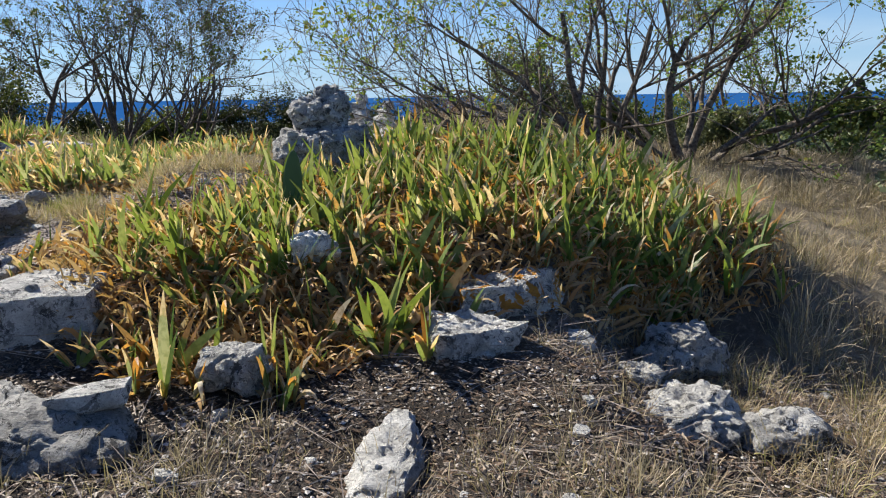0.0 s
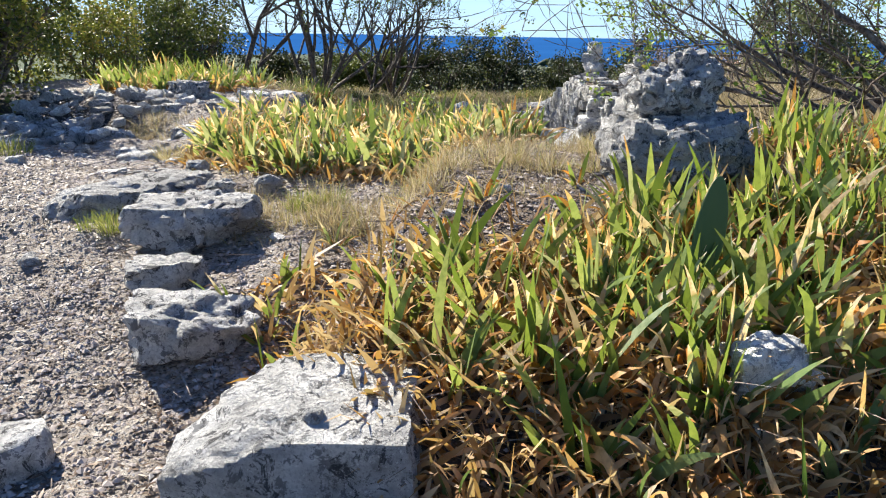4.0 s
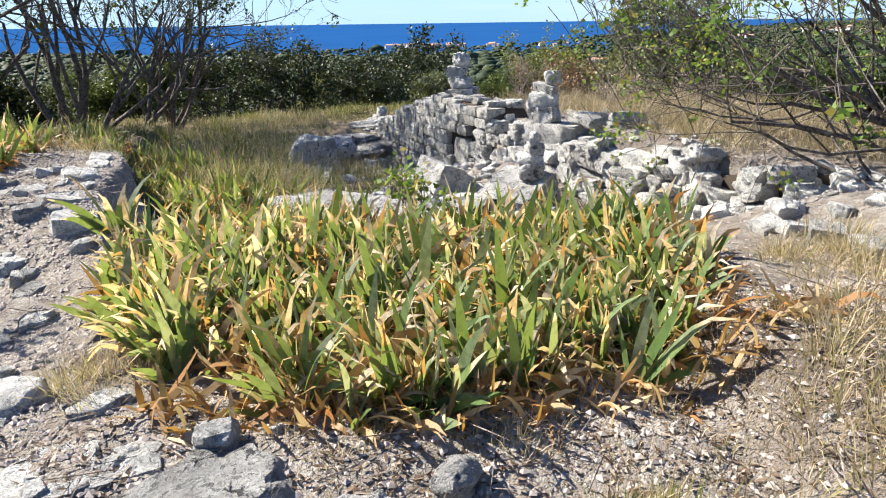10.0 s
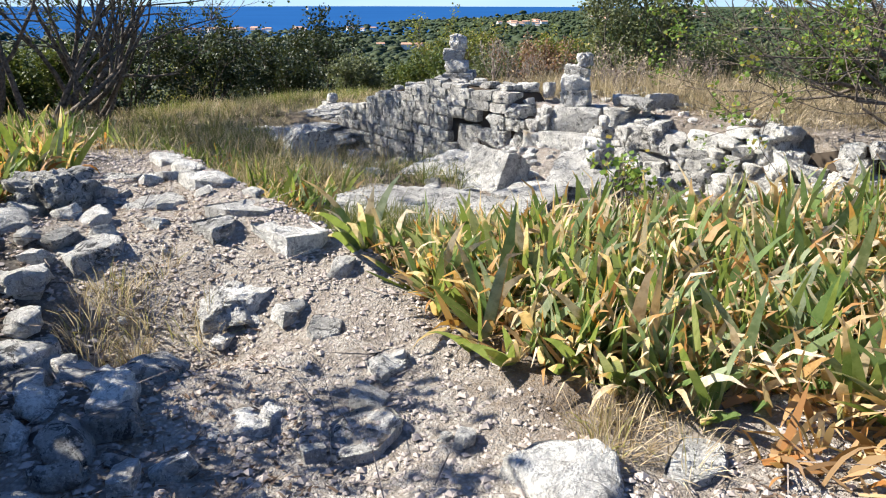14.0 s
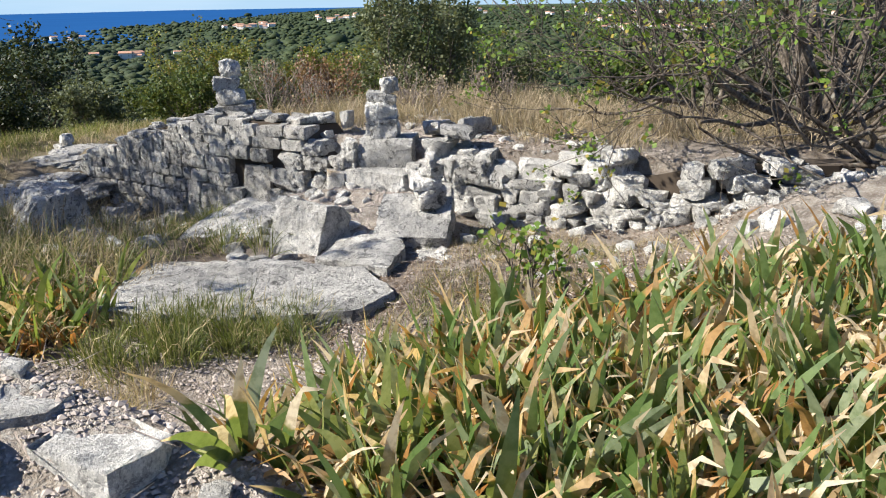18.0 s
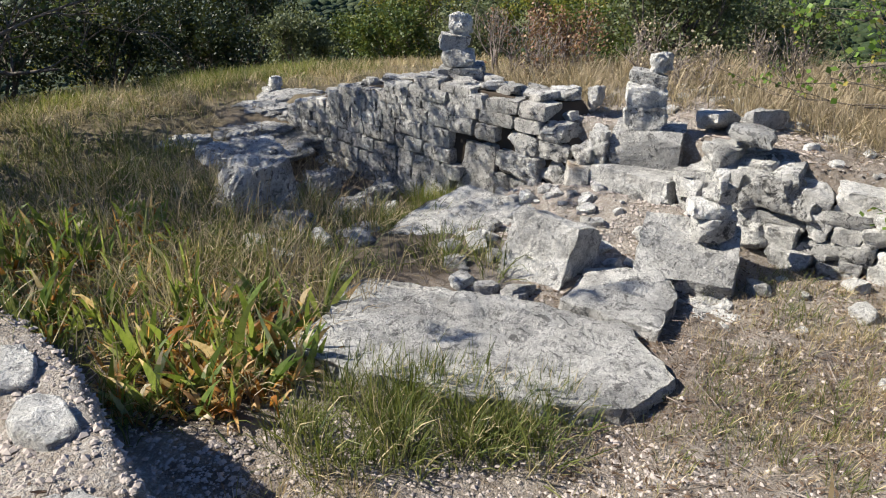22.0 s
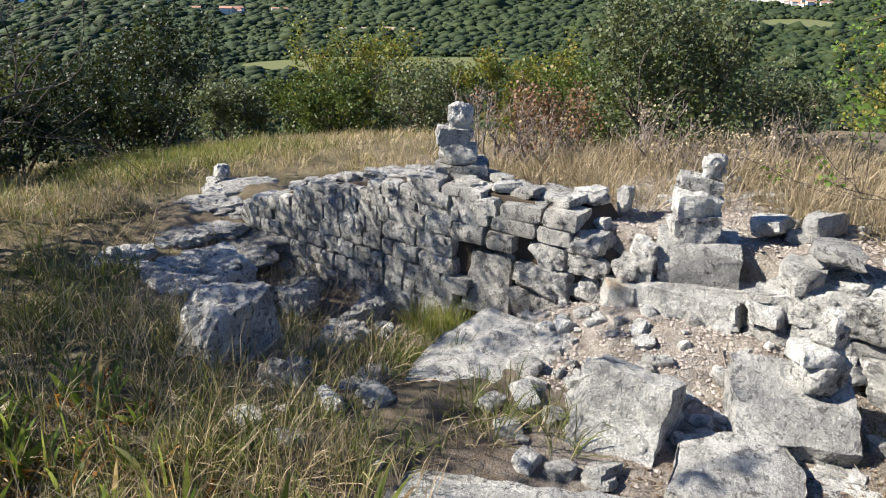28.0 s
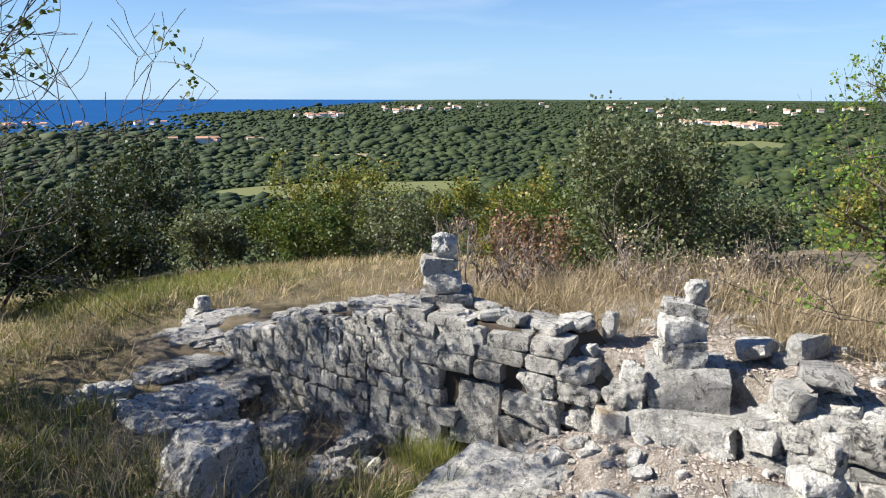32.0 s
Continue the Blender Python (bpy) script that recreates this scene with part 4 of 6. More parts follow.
def scatter_stones(count, xr, yr, sizes, seed, name, label, meshes=None, keep=None):
    r = np.random.RandomState(seed)
    made = 0
    while made < count:
        x, y = r.uniform(*xr), r.uniform(*yr)
        if keep and not keep(x, y):
            continue
        s = r.uniform(*sizes)
        ob = new(name, (meshes or B_PALE)[r.randint(len(meshes or B_PALE))])
        ob.matrix_world = pose(x, y, gz(x, y) + s * 0.12, r.uniform(-20, 20), r.uniform(-20, 20), r.uniform(0, 360)) @ Matrix.Diagonal((s, s * r.uniform(0.6, 0.9), s * r.uniform(0.4, 0.7), 1))
        tagged(ob, label, "rock", name + "s")
        made += 1


scatter_stones(70, (-1.3, 0.6), (7.2, 10.4), (0.06, 0.25), 1, "rubble_stone", "rough white limestone rubble beside the collapsed wall")
scatter_stones(26, (-2.2, -0.5), (10.2, 12.2), (0.06, 0.2), 2, "loose_stone", "small pale limestone lying on dry soil")
scatter_stones(190, (-8.4, -6.5), (7.0, 11.2), (0.07, 0.28), 3, "rubble_stone", "grey limestone rubble heaped in tree shade", block_meshes(M_DARK, 4, 580, 0.74, 0.16) + block_meshes(M_PALE, 4, 590, 0.76, 0.14), lambda x, y: x < -6.72 + 0.2 * math.sin(3 * y))
scatter_stones(60, (-7.0, -5.5), (7.0, 11.6), (0.04, 0.16), 4, "loose_stone", "pale flat limestone piece on the trodden path")
scatter_stones(24, (-5.4, -1.6), (5.2, 8.0), (0.04, 0.11), 6, "loose_stone", "small pale limestone lying on dry soil")
scatter_stones(34, (-2.6, 2.6), (2.0, 4.6), (0.04, 0.11), 7, "loose_stone", "small grey limestone chip on dark soil")
scatter_stones(60, (-0.9, 0.5), (11.6, 14.8), (0.04, 0.2), 8, "loose_stone", "small white rubble on the wall top")
scatter_stones(90, (-2.5, -1.3), (12.8, 14.9), (0.04, 0.16), 11, "loose_stone", "small pale limestone rubble at the foot of the wall")
scatter_stones(22, (-3.3, -2.2), (12.9, 13.9), (0.07, 0.24), 12, "loose_stone", "grey rubble between the bedrock slabs")
scatter_stones(40, (-4.4, -2.2), (13.8, 17.6), (0.08, 0.26), 9, "loose_stone", "grey rubble on the floor of the hollow", block_meshes(M_STONE, 6, 600, 0.65, 0.15))


# ---- blades, leaves ----
def ribbons(pos, az, lean, droop, side, length, width, segs=5, kink=None):
    """Many tapered leaves at once: rooted at pos, leaning by lean and drooping towards az; side turns the blade's flat face."""
    n = len(pos)
    s = np.linspace(0, 1, segs + 1)
    bend = s[None, :] ** 2
    if kink is not None:
        bend = np.where(kink[:, None] > 0, ss(0.0, 0.3, s[None, :] - kink[:, None]), bend)
    ang = lean[:, None] + droop[:, None] * bend
    step = length[:, None] / segs
    hx = np.cumsum(np.sin(ang) * step, 1) - np.sin(ang) * step
    hz = np.cumsum(np.cos(ang) * step, 1) - np.cos(ang) * step
    dx, dy = np.sin(az)[:, None], np.cos(az)[:, None]
    c = np.stack([pos[:, 0:1] + hx * dx, pos[:, 1:2] + hx * dy, pos[:, 2:3] + hz], 2)
    t = np.stack([np.sin(ang) * dx, np.sin(ang) * dy, np.cos(ang)], 2)
    flat = np.stack([np.cos(az), -np.sin(az), np.zeros(n)], 1)[:, None, :].repeat(segs + 1, 1)
    inpl = np.cross(t, flat)
    cs, sn = np.cos(side)[:, None, None], np.sin(side)[:, None, None]
    w = flat * cs + inpl * sn
    prof = np.minimum(1.0, 2.6 * (1.02 - s)) ** 0.8 * (0.75 + 0.25 * np.sin(np.pi * np.minimum(s * 1.4, 1)))
    half = width[:, None, None] / 2 * prof[None, :, None]
    v = np.stack([c - w * half, c + w * half], 2).reshape(-1, 3)
    base = (np.arange(n) * 2 * (segs + 1))[:, None]
    k = np.arange(segs)[None, :] * 2
    f = np.stack([base + k, base + k + 1, base + k + 3, base + k + 2], 2).reshape(-1, 4)
    along = np.tile(np.repeat(s, 2), n)
    return v, f, along


def inside_blobs(x, y, blobs):
    hit = np.zeros(len(x), bool)
    for cx, cy, rx, ry, turn in blobs:
        a = radians(turn)
        u, v = (x - cx) * math.cos(a) + (y - cy) * math.sin(a), -(x - cx) * math.sin(a) + (y - cy) * math.cos(a)
        wob = 1 + 0.16 * np.sin(3 * np.arctan2(v, u) + cx * 5) + 0.1 * np.sin(7 * np.arctan2(v, u) + cy * 3)
        hit |= (u / rx) ** 2 + (v / ry) ** 2 < wob
    return hit


def spread(count, blobs, seed):
    r = np.random.RandomState(seed)
    out = []
    area = np.array([b[2] * b[3] for b in blobs])
    for b, m in zip(blobs, (count * area / area.sum()).astype(int)):
        big = max(b[2], b[3]) * 1.2
        x, y = b[0] + r.uniform(-big, big, 12 * m), b[1] + r.uniform(-big, big, 12 * m)
        ok = inside_blobs(x, y, [b])
        out.append(np.stack([x[ok][:m], y[ok][:m]], 1))
    return np.concatenate(out)


# ---- irises ----
SPARSE = [(-2.3, 5.3, 0.9, 0.7, 0), (-1.2, 3.95, 0.8, 0.35, 0)]
HOLLOW = [(-5.5, 14.6, 0.8, 1.2, 0), (-4.9, 13.5, 0.5, 0.35, 0)]
ROCK_SPOTS = [(s[0], s[1], max(s[3], s[4]) * 0.5) for s in STONES[:33]]


BARE = (-2.35, 5.85, 0.75, 0.85, 0)    # stony gap with few plants


def plant_spots(count, blobs, seed):
    p = spread(count, blobs, seed)
    ok = ~inside_blobs(p[:, 0], p[:, 1], [BARE]) | (np.random.RandomState(seed + 900).rand(len(p)) < 0.22)
    for x, y, r in ROCK_SPOTS:
        ok &= np.hypot(p[:, 0] - x, p[:, 1] - y) > r * 0.85
    return p[ok]


def leaf_shapes(r, k, size, rusty=False):
    """Lean, droop, side, length, width, kink and dryness for leaves at k across a fan, from -1 to 1.
    Rusty plants hold vivid upright leaves over short orange-brown ones."""
    n = len(k)
    wilt = r.rand(n)
    dead = wilt > (0.46 if rusty else 0.6)
    lean = np.abs(k) * 0.75 + 0.06 + np.abs(r.normal(0, 0.12, n))
    droop = np.where(dead, r.uniform(0.9, 2.5, n), r.uniform(-0.1, 1.0, n))
    length = size * r.uniform(0.28, 0.58, n) * (1 - 0.25 * np.abs(k)) * np.where(dead, 0.85, 1.0)
    width = size * r.uniform(0.036, 0.066, n) * np.where(dead, 0.8, 1.0)
    side = np.where(dead, r.uniform(0, 1.2, n), r.uniform(0.5, 1.5, n))
    kink = np.where((r.rand(n) < 0.55) & dead, r.uniform(0.25, 0.6, n), np.where(r.rand(n) < 0.2, r.uniform(0.55, 0.75, n), 0.0))
    droop = np.where((kink > 0) & ~dead, r.uniform(0.7, 1.9, n), droop)
    dryness = np.where(dead, r.uniform(0.8, 1.5, n), r.rand(n) ** 2 * 0.5 + np.where(kink > 0, 0.24, 0))
    if rusty:
        living = ~dead
        dryness = np.where(dead, np.where(r.rand(n) < 0.75, 1.9, 1.3), np.where(r.rand(n) < 0.62, -0.2, dryness + 0.1))
        droop = np.where(living, droop * 0.6, droop + 0.15)
        lean = np.where(living, lean * 0.8, lean + 0.15)
        length = np.where(living, length * 1.02, length * 0.86)
        width = np.where(living, width * 0.9, width * 0.8)
        kink = np.where(living & (dryness < 0), 0.0, kink)
    return lean, droop, side, length, width, kink, dryness


def iris_leaves(spots, seed, per=8, size=1.0, rusty=False):
    r = np.random.RandomState(seed)
    n = len(spots) * per
    x, y = spots[:, 0].repeat(per), spots[:, 1].repeat(per)
    fan = r.uniform(0, np.pi, len(spots)).repeat(per)
    k = np.tile(np.linspace(-1, 1, per), len(spots)) + r.normal(0, 0.15, n)
    az = fan + np.where(k < 0, np.pi, 0) + r.normal(0, 0.35, n)
    grown = size * r.uniform(0.75, 1.15, len(spots)).repeat(per)
    lean, droop, side, length, width, kink, dryness = leaf_shapes(r, k, grown, rusty)
    px, py = x + np.sin(fan) * 0.04 * k, y + np.cos(fan) * 0.04 * k
    pos = np.stack([px, py, ground_at(px, py) - 0.02], 1)
    return (*ribbons(pos, az, lean, droop, side, length, width, 6, kink), dryness.repeat(14))


def iris_variant(seed, rusty):
    """Leaf meshes of one plant, rooted at the origin."""
    r = np.random.RandomState(seed)
    per = 8
    k = np.linspace(-1, 1, per) + r.normal(0, 0.12, per)
    az = np.where(k < 0, np.pi, 0) + r.normal(0, 0.3, per)
    pos = np.stack([np.zeros(per), 0.04 * k, np.full(per, -0.02)], 1)
    lean, droop, side, length, width, kink, dryness = leaf_shapes(r, k, np.ones(per), rusty)
    v, f, along = ribbons(pos, az, lean, droop, side, length, width, 6, kink)
    m = len(v) // per
    return [mesh_of("leaf", v[i * m:(i + 1) * m], f[:6], M_IRIS, True, along[i * m:(i + 1) * m], np.full(m, dryness[i])) for i in range(per)]


IRIS_KINDS = [iris_variant(40 + i, i >= 12) for i in range(24)]


def iris_plant(x, y, kind, turn, size, label="iris plant with sword-shaped green leaves and withered brown tips"):
    root = tagged(new("iris_plant"), label, "iris", "irises")
    root.matrix_world = pose(x, y, gz(x, y), 0, 0, turn) @ Matrix.Diagonal((size, size, size, 1))
    for me in IRIS_KINDS[kind]:
        part("leaf", me, root)
    return root


r = np.random.RandomState(12)
singles = [(-2.1, 4.55), (-1.95, 4.35), (-1.3, 4.1), (-1.1, 4.25), (-0.75, 4.1), (-0.6, 4.4), (-1.55, 4.3), (-0.2, 4.6), (-0.95, 3.8), (-2.0, 3.75), (-1.85, 4.0), (-3.25, 5.2), (-3.0, 5.15), (-2.86, 4.75), (-2.2, 5.5), (-2.65, 5.25), (-3.1, 5.45), (-1.75, 3.72), (-1.45, 3.55), (-0.92, 3.56), (-0.4, 4.05), (-0.35, 3.95), (-0.1, 3.9), (-1.62, 3.6), (-1.52, 3.75), (-0.86, 3.46), (-1.3, 3.55), (-0.8, 3.52), (-0.45, 4.12), (-0.06, 4.42), (-0.3, 4.1), (0.1, 4.35), (-0.15, 4.3), (-2.95, 5.9), (-2.3, 4.75), (-2.0, 5.0), (-1.6, 6.3), (-1.2, 6.0), (-0.75, 5.9), (-2.1, 6.0),
           (-4.66, 13.69), (-4.51, 13.47), (-4.54, 13.16), (-4.75, 13.19), (-4.69, 12.92), (-4.91, 13.4), (-4.88, 13.04), (-4.36, 13.37), (-4.93, 13.74), (-5.04, 13.15)]
near_edge = plant_spots(270, [IRIS_BEDS[1], IRIS_BEDS[2], (-0.2, 4.75, 0.9, 0.3, 15), (0.95, 5.1, 0.9, 0.35, 12), (1.7, 5.4, 0.6, 0.4, 12), (-3.7, 7.7, 1.15, 0.55, -8), (-4.7, 8.7, 0.6, 0.9, 10), (-4.2, 10.0, 1.0, 0.5, -20), IRIS_BEDS[8]], 31)
for x, y in singles + near_edge.tolist():
    iris_plant(x, y, r.randint(12) + (12 if y < 6.8 or x < -6.2 or y > 11 else 0), r.uniform(0, 360), r.uniform(0.9, 1.2) if y < 4.7 and x > -1.7 else r.uniform(0.5, 0.68) if x < -1.4 and y < 6.6 else r.uniform(0.75, 1.0) if y < 6.6 else r.uniform(0.8, 1.05) if y < 12 or -5.1 < x < -4.3 else r.uniform(0.68, 0.85))
for i, (count, blobs) in enumerate([(600, IRIS_BEDS[:4]), (720, IRIS_BEDS[4:7]), (320, IRIS_BEDS[7:]), (26, SPARSE), (110, HOLLOW)]):
    v, f, along, dryness = iris_leaves(plant_spots(count, blobs, 50 + i), 60 + i, 8, (0.88, 0.92, 0.9, 0.6, 0.7)[i], i != 1)
    tagged(new("iris_bed", mesh_of("iris_bed", v, f, M_IRIS, True, along, dryness)), "dense bed of irises with green and withered leaves", "irises", kind="stuff")
# withered leaves lying between the plants
r = np.random.RandomState(77)
p = spread(24000, IRIS_BEDS + SPARSE + [(-1.2, 4.1, 1.0, 0.5, 10), (-1.3, 4.2, 1.0, 0.5, 10), (-0.6, 4.3, 0.9, 0.4, 10), (-2.2, 4.9, 0.7, 0.5, 0), (0.6, 4.9, 1.2, 0.4, 12), (-3.6, 7.3, 1.4, 0.3, -5)], 70)
p = p[~inside_blobs(p[:, 0], p[:, 1], [BARE]) | (r.rand(len(p)) < 0.3)]
n = len(p)
v, f, along = ribbons(np.column_stack([p, ground_at(p[:, 0], p[:, 1]) + 0.01]), r.uniform(0, 6.28, n), r.uniform(0.3, 1.5, n), r.uniform(-0.3, 2.2, n), r.uniform(0, 1.5, n), r.uniform(0.06, 0.26, n), r.uniform(0.01, 0.032, n), 4)
tagged(new("withered_leaves", mesh_of("withered_leaves", v, f, M_DEADLEAF, True, along)), "withered orange-brown iris leaves lying between plants", "dead leaves", kind="stuff")

# prickly pear pad
bm = bmesh.new()
bmesh.ops.create_uvsphere(bm, u_segments=20, v_segments=12, radius=1)
for q in bm.verts:
    q.co = Vector((q.co.x * 0.065 * (1 - 0.25 * q.co.z), q.co.y * 0.012, q.co.z * 0.2))
me = bpy.data.meshes.new("cactus_pad")
bm.to_mesh(me)
bm.free()
me.materials.append(M_CACTUS)
pad = new("cactus_pad", me)
pad.matrix_world = pose(-1.03, 5.0, gz(-1.03, 5.0) + 0.36, 0, 4, 15)
tagged(pad, "single upright green prickly pear pad among irises", "cactus")


# ---- grass ----
def grass(name, blobs, tufts, per, height, material, label, seed, radius=0.07, width=0.004, lean=0.5, droop=1.0):
    r = np.random.RandomState(seed)
    c = spread(tufts, blobs, seed)
    m = len(c)
    n = m * per
    a, d = r.uniform(0, 6.28, n), np.sqrt(r.rand(n)) * radius
    x, y = c[:, 0].repeat(per) + np.cos(a) * d, c[:, 1].repeat(per) + np.sin(a) * d
    pos = np.stack([x, y, ground_at(x, y) - 0.01], 1)
    az = np.pi / 2 - a + r.normal(0, 0.6, n)
    tall = r.uniform(0.6, 1.15, m).repeat(per)
    v, f, along = ribbons(pos, az, np.abs(r.normal(0, lean, n)), np.abs(r.normal(0, droop, n)), r.uniform(0, 1.5, n), height * tall * r.uniform(0.5, 1.1, n), width * r.uniform(0.7, 1.3, n), 3)
    return tagged(new(name, mesh_of(name, v, f, material, True)), label, "grass", kind="stuff")


grass("dry_grass", [(-2.6, 6.35, 0.6, 0.35, 30), (-1.9, 6.9, 0.6, 0.5, 0), (-3.3, 6.2, 0.5, 0.3, 0), (-1.3, 7.8, 0.5, 0.7, 0), (-5.0, 7.75, 0.35, 0.25, 0), (-5.15, 11.7, 0.4, 0.25, -20), (-6.5, 9.6, 0.3, 0.4, 0)], 190, 46, 0.2, M_DRY, "tufts of bleached dry grass on stony soil", 101, 0.08, 0.0035, 0.7, 1.2)
grass("dry_grass", [(2.4, 4.9, 1.2, 1.6, 0), (2.2, 3.2, 0.9, 1.0, 0), (1.2, 4.9, 0.4, 0.3, 0), (3.2, 7.2, 1.3, 1.3, 0)], 260, 40, 0.24, M_DRY, "tangle of dry straw-coloured grass", 102, 0.12, 0.0035, 0.9, 1.2)
grass("dry_grass", [(0.3, 15.3, 1.4, 1.2, 0), (1.5, 13.6, 1.6, 1.2, 0), (-0.6, 16.3, 0.9, 0.8, 0), (0.7, 12.0, 0.7, 0.9, 0), (1.6, 11.0, 0.8, 0.8, 0), (0.35, 13.1, 0.7, 0.8, 0)], 470, 34, 0.42, M_STRAW, "tall golden dry grass behind the wall", 103, 0.16, 0.0055, 0.8, 1.5)
grass("dry_grass", [(-3.5, 21.5, 4.0, 2.4, 0), (0.8, 20.0, 2.6, 1.8, 0), (-8.0, 17.0, 1.5, 2.5, 0)], 900, 20, 0.2, M_DRY, "pale dry meadow grass at the edge of the hilltop", 104, 0.2, 0.007, 0.65, 1.0)
grass("green_grass", [(-4.45, 12.15, 0.65, 0.42, -20), (-3.9, 11.75, 0.4, 0.25, 0)], 120, 26, 0.3, M_RANK, "large fresh green grass tuft beside the slab", 111, 0.12, 0.006, 0.5, 1.3)
grass("green_grass", [(-3.3, 6.45, 0.16, 0.12, 0), (-3.95, 6.25, 0.12, 0.1, 0), (-4.4, 5.9, 0.14, 0.1, 0)], 16, 70, 0.17, M_GREENGRASS, "fresh green grass tufts", 105, 0.08, 0.004, 0.4, 0.8)
grass("green_grass", [(-5.3, 15.6, 1.2, 1.7, 0), (-4.6, 14.2, 0.8, 0.8, 0), (-5.6, 13.2, 0.7, 0.6, 0), (-3.3, 15.5, 0.6, 0.9, 0), (-3.1, 13.9, 0.5, 0.35, 0), (-2.95, 13.45, 0.4, 0.25, -30), (-2.7, 14.9, 0.4, 0.4, 0), (-5.6, 17.6, 1.4, 1.2, 0)], 400, 20, 0.36, M_RANK, "long matted green and yellow grass in the hollow", 106, 0.1, 0.007, 0.7, 2.0)
grass("dry_grass", [(-5.3, 15.6, 1.3, 1.8, 0), (-4.9, 13.6, 0.9, 0.9, 0), (-3.4, 15.6, 0.6, 0.9, 0), (-5.2, 18.6, 1.8, 1.3, 0), (-6.6, 13.5, 0.8, 0.8, 0), (-3.2, 13.85, 0.4, 0.25, 0), (-2.6, 15.2, 0.4, 0.5, 0), (-3.0, 17.5, 0.6, 0.5, 0), (-2.4, 17.0, 0.3, 0.6, 0)], 430, 14, 0.36, M_STRAW, "matted dry grass in the hollow", 107, 0.12, 0.006, 0.9, 1.9)
grass("green_grass", [(-2.6, 21.3, 1.4, 1.2, 0), (-5.2, 20.3, 0.7, 0.5, 0)], 130, 24, 0.27, M_GREENGRASS, "bright green grass beyond the wall", 108, 0.16, 0.007, 0.5, 1.0)
grass("green_grass", [(-3.4, 21.3, 3.0, 1.6, 0), (-2.2, 20.3, 1.6, 0.7, 0), (-4.6, 19.5, 1.6, 0.8, 0)], 420, 22, 0.22, M_RANK, "olive and straw-coloured meadow grass beyond the wall", 118, 0.16, 0.006, 0.6, 1.1)
grass("dry_grass", [(-2.0, 10.6, 1.2, 0.9, 0), (-1.4, 11.8, 0.7, 0.7, 0), (-3.2, 11.1, 1.2, 0.4, -10), (-3.0, 6.6, 1.6, 0.9, 0), (-1.9, 11.3, 1.0, 0.9, 0)], 620, 18, 0.1, M_DRY, "short sparse dry grass on stony ground", 109, 0.08, 0.003, 0.7, 0.9)
grass("dry_grass", [(-5.2, 15.4, 1.2, 1.8, 0), (-4.8, 13.7, 0.8, 0.7, 0), (-3.5, 15.4, 0.6, 0.8, 0)], 330, 7, 0.5, M_DRY, "long bleached grass stalks in the hollow", 113, 0.16, 0.005, 0.6, 1.3)
grass("green_grass", [(-2.2, 11.0, 1.1, 0.7, 0), (-2.9, 11.2, 0.7, 0.4, 0), (-1.6, 12.0, 0.5, 0.5, 0)], 110, 16, 0.14, M_RANK, "sparse green grass tufts on stony ground", 116, 0.07, 0.004, 0.5, 1.0)
grass("dry_grass", [(4.4, 9.6, 1.8, 2.2, 0), (3.6, 12.5, 1.8, 1.6, 0), (5.6, 6.4, 1.6, 1.8, 0), (3.6, 5.2, 1.0, 1.4, 0)], 420, 34, 0.34, M_STRAW, "rank brown grass under the trees", 114, 0.17, 0.006, 0.8, 1.4)
grass("dry_grass", [(0.9, 3.9, 0.35, 0.35, 0), (0.75, 4.75, 0.35, 0.2, 0), (1.1, 3.0, 0.6, 0.5, 0), (1.15, 4.6, 0.3, 0.3, 0), (0.3, 2.6, 0.8, 0.6, 0), (-1.3, 2.6, 0.5, 0.3, 0), (-0.9, 2.9, 0.6, 0.4, 0), (-2.3, 2.6, 0.5, 0.5, 0)], 120, 26, 0.2, M_STRAW, "tangle of dry brown grass between the rocks", 115, 0.12, 0.004, 1.0, 1.2)
grass("green_grass", [(-7.4, 7.2, 1.0, 0.7, 0)], 90, 40, 0.2, M_GREENGRASS, "bright green grass under the bushes", 112, 0.12, 0.006, 0.4, 0.9)
grass("green_grass", [(-2.25, 15.45, 0.3, 0.35, 0)], 14, 60, 0.34, M_GREENGRASS, "rush tuft at the foot of the wall", 110, 0.1, 0.005, 0.3, 0.6)


# ---- gravel and litter ----
def gravel(name, boxes, count, size, material, label, seed):
    r = np.random.RandomState(seed)
    shape = np.array([(1, 0, 0), (-1, 0, 0), (0, 1, 0), (0, -1, 0), (0, 0, 0.5), (0, 0, -0.5)], float)
    tri = np.array([(0, 2, 4), (2, 1, 4), (1, 3, 4), (3, 0, 4), (2, 0, 5), (1, 2, 5), (3, 1, 5), (0, 3, 5)])
    pts = []
    for (x0, x1, y0, y1), share in boxes:
        m = int(count * share)
        pts.append(np.stack([r.uniform(x0, x1, m), r.uniform(y0, y1, m)], 1))
    p = np.concatenate(pts)
    n = len(p)
    s = np.minimum(size * r.lognormal(0, 0.5, n), 2.4 * size)
    v = shape[None] * r.uniform(0.6, 1.2, (n, 6, 3)) * s[:, None, None]
    a = r.uniform(0, 6.28, n)
    ca, sa = np.cos(a)[:, None], np.sin(a)[:, None]
    vx, vy = v[..., 0] * ca - v[..., 1] * sa, v[..., 0] * sa + v[..., 1] * ca
    v = np.stack([vx + p[:, :1], vy + p[:, 1:], v[..., 2] + (ground_at(p[:, 0], p[:, 1]) + 0.2 * s)[:, None]], 2).reshape(-1, 3)
    f = (tri[None] + 6 * np.arange(n)[:, None, None]).reshape(-1, 3)
    tagged(new(name, mesh_of(name, v, f, material)), label, "gravel", kind="stuff")


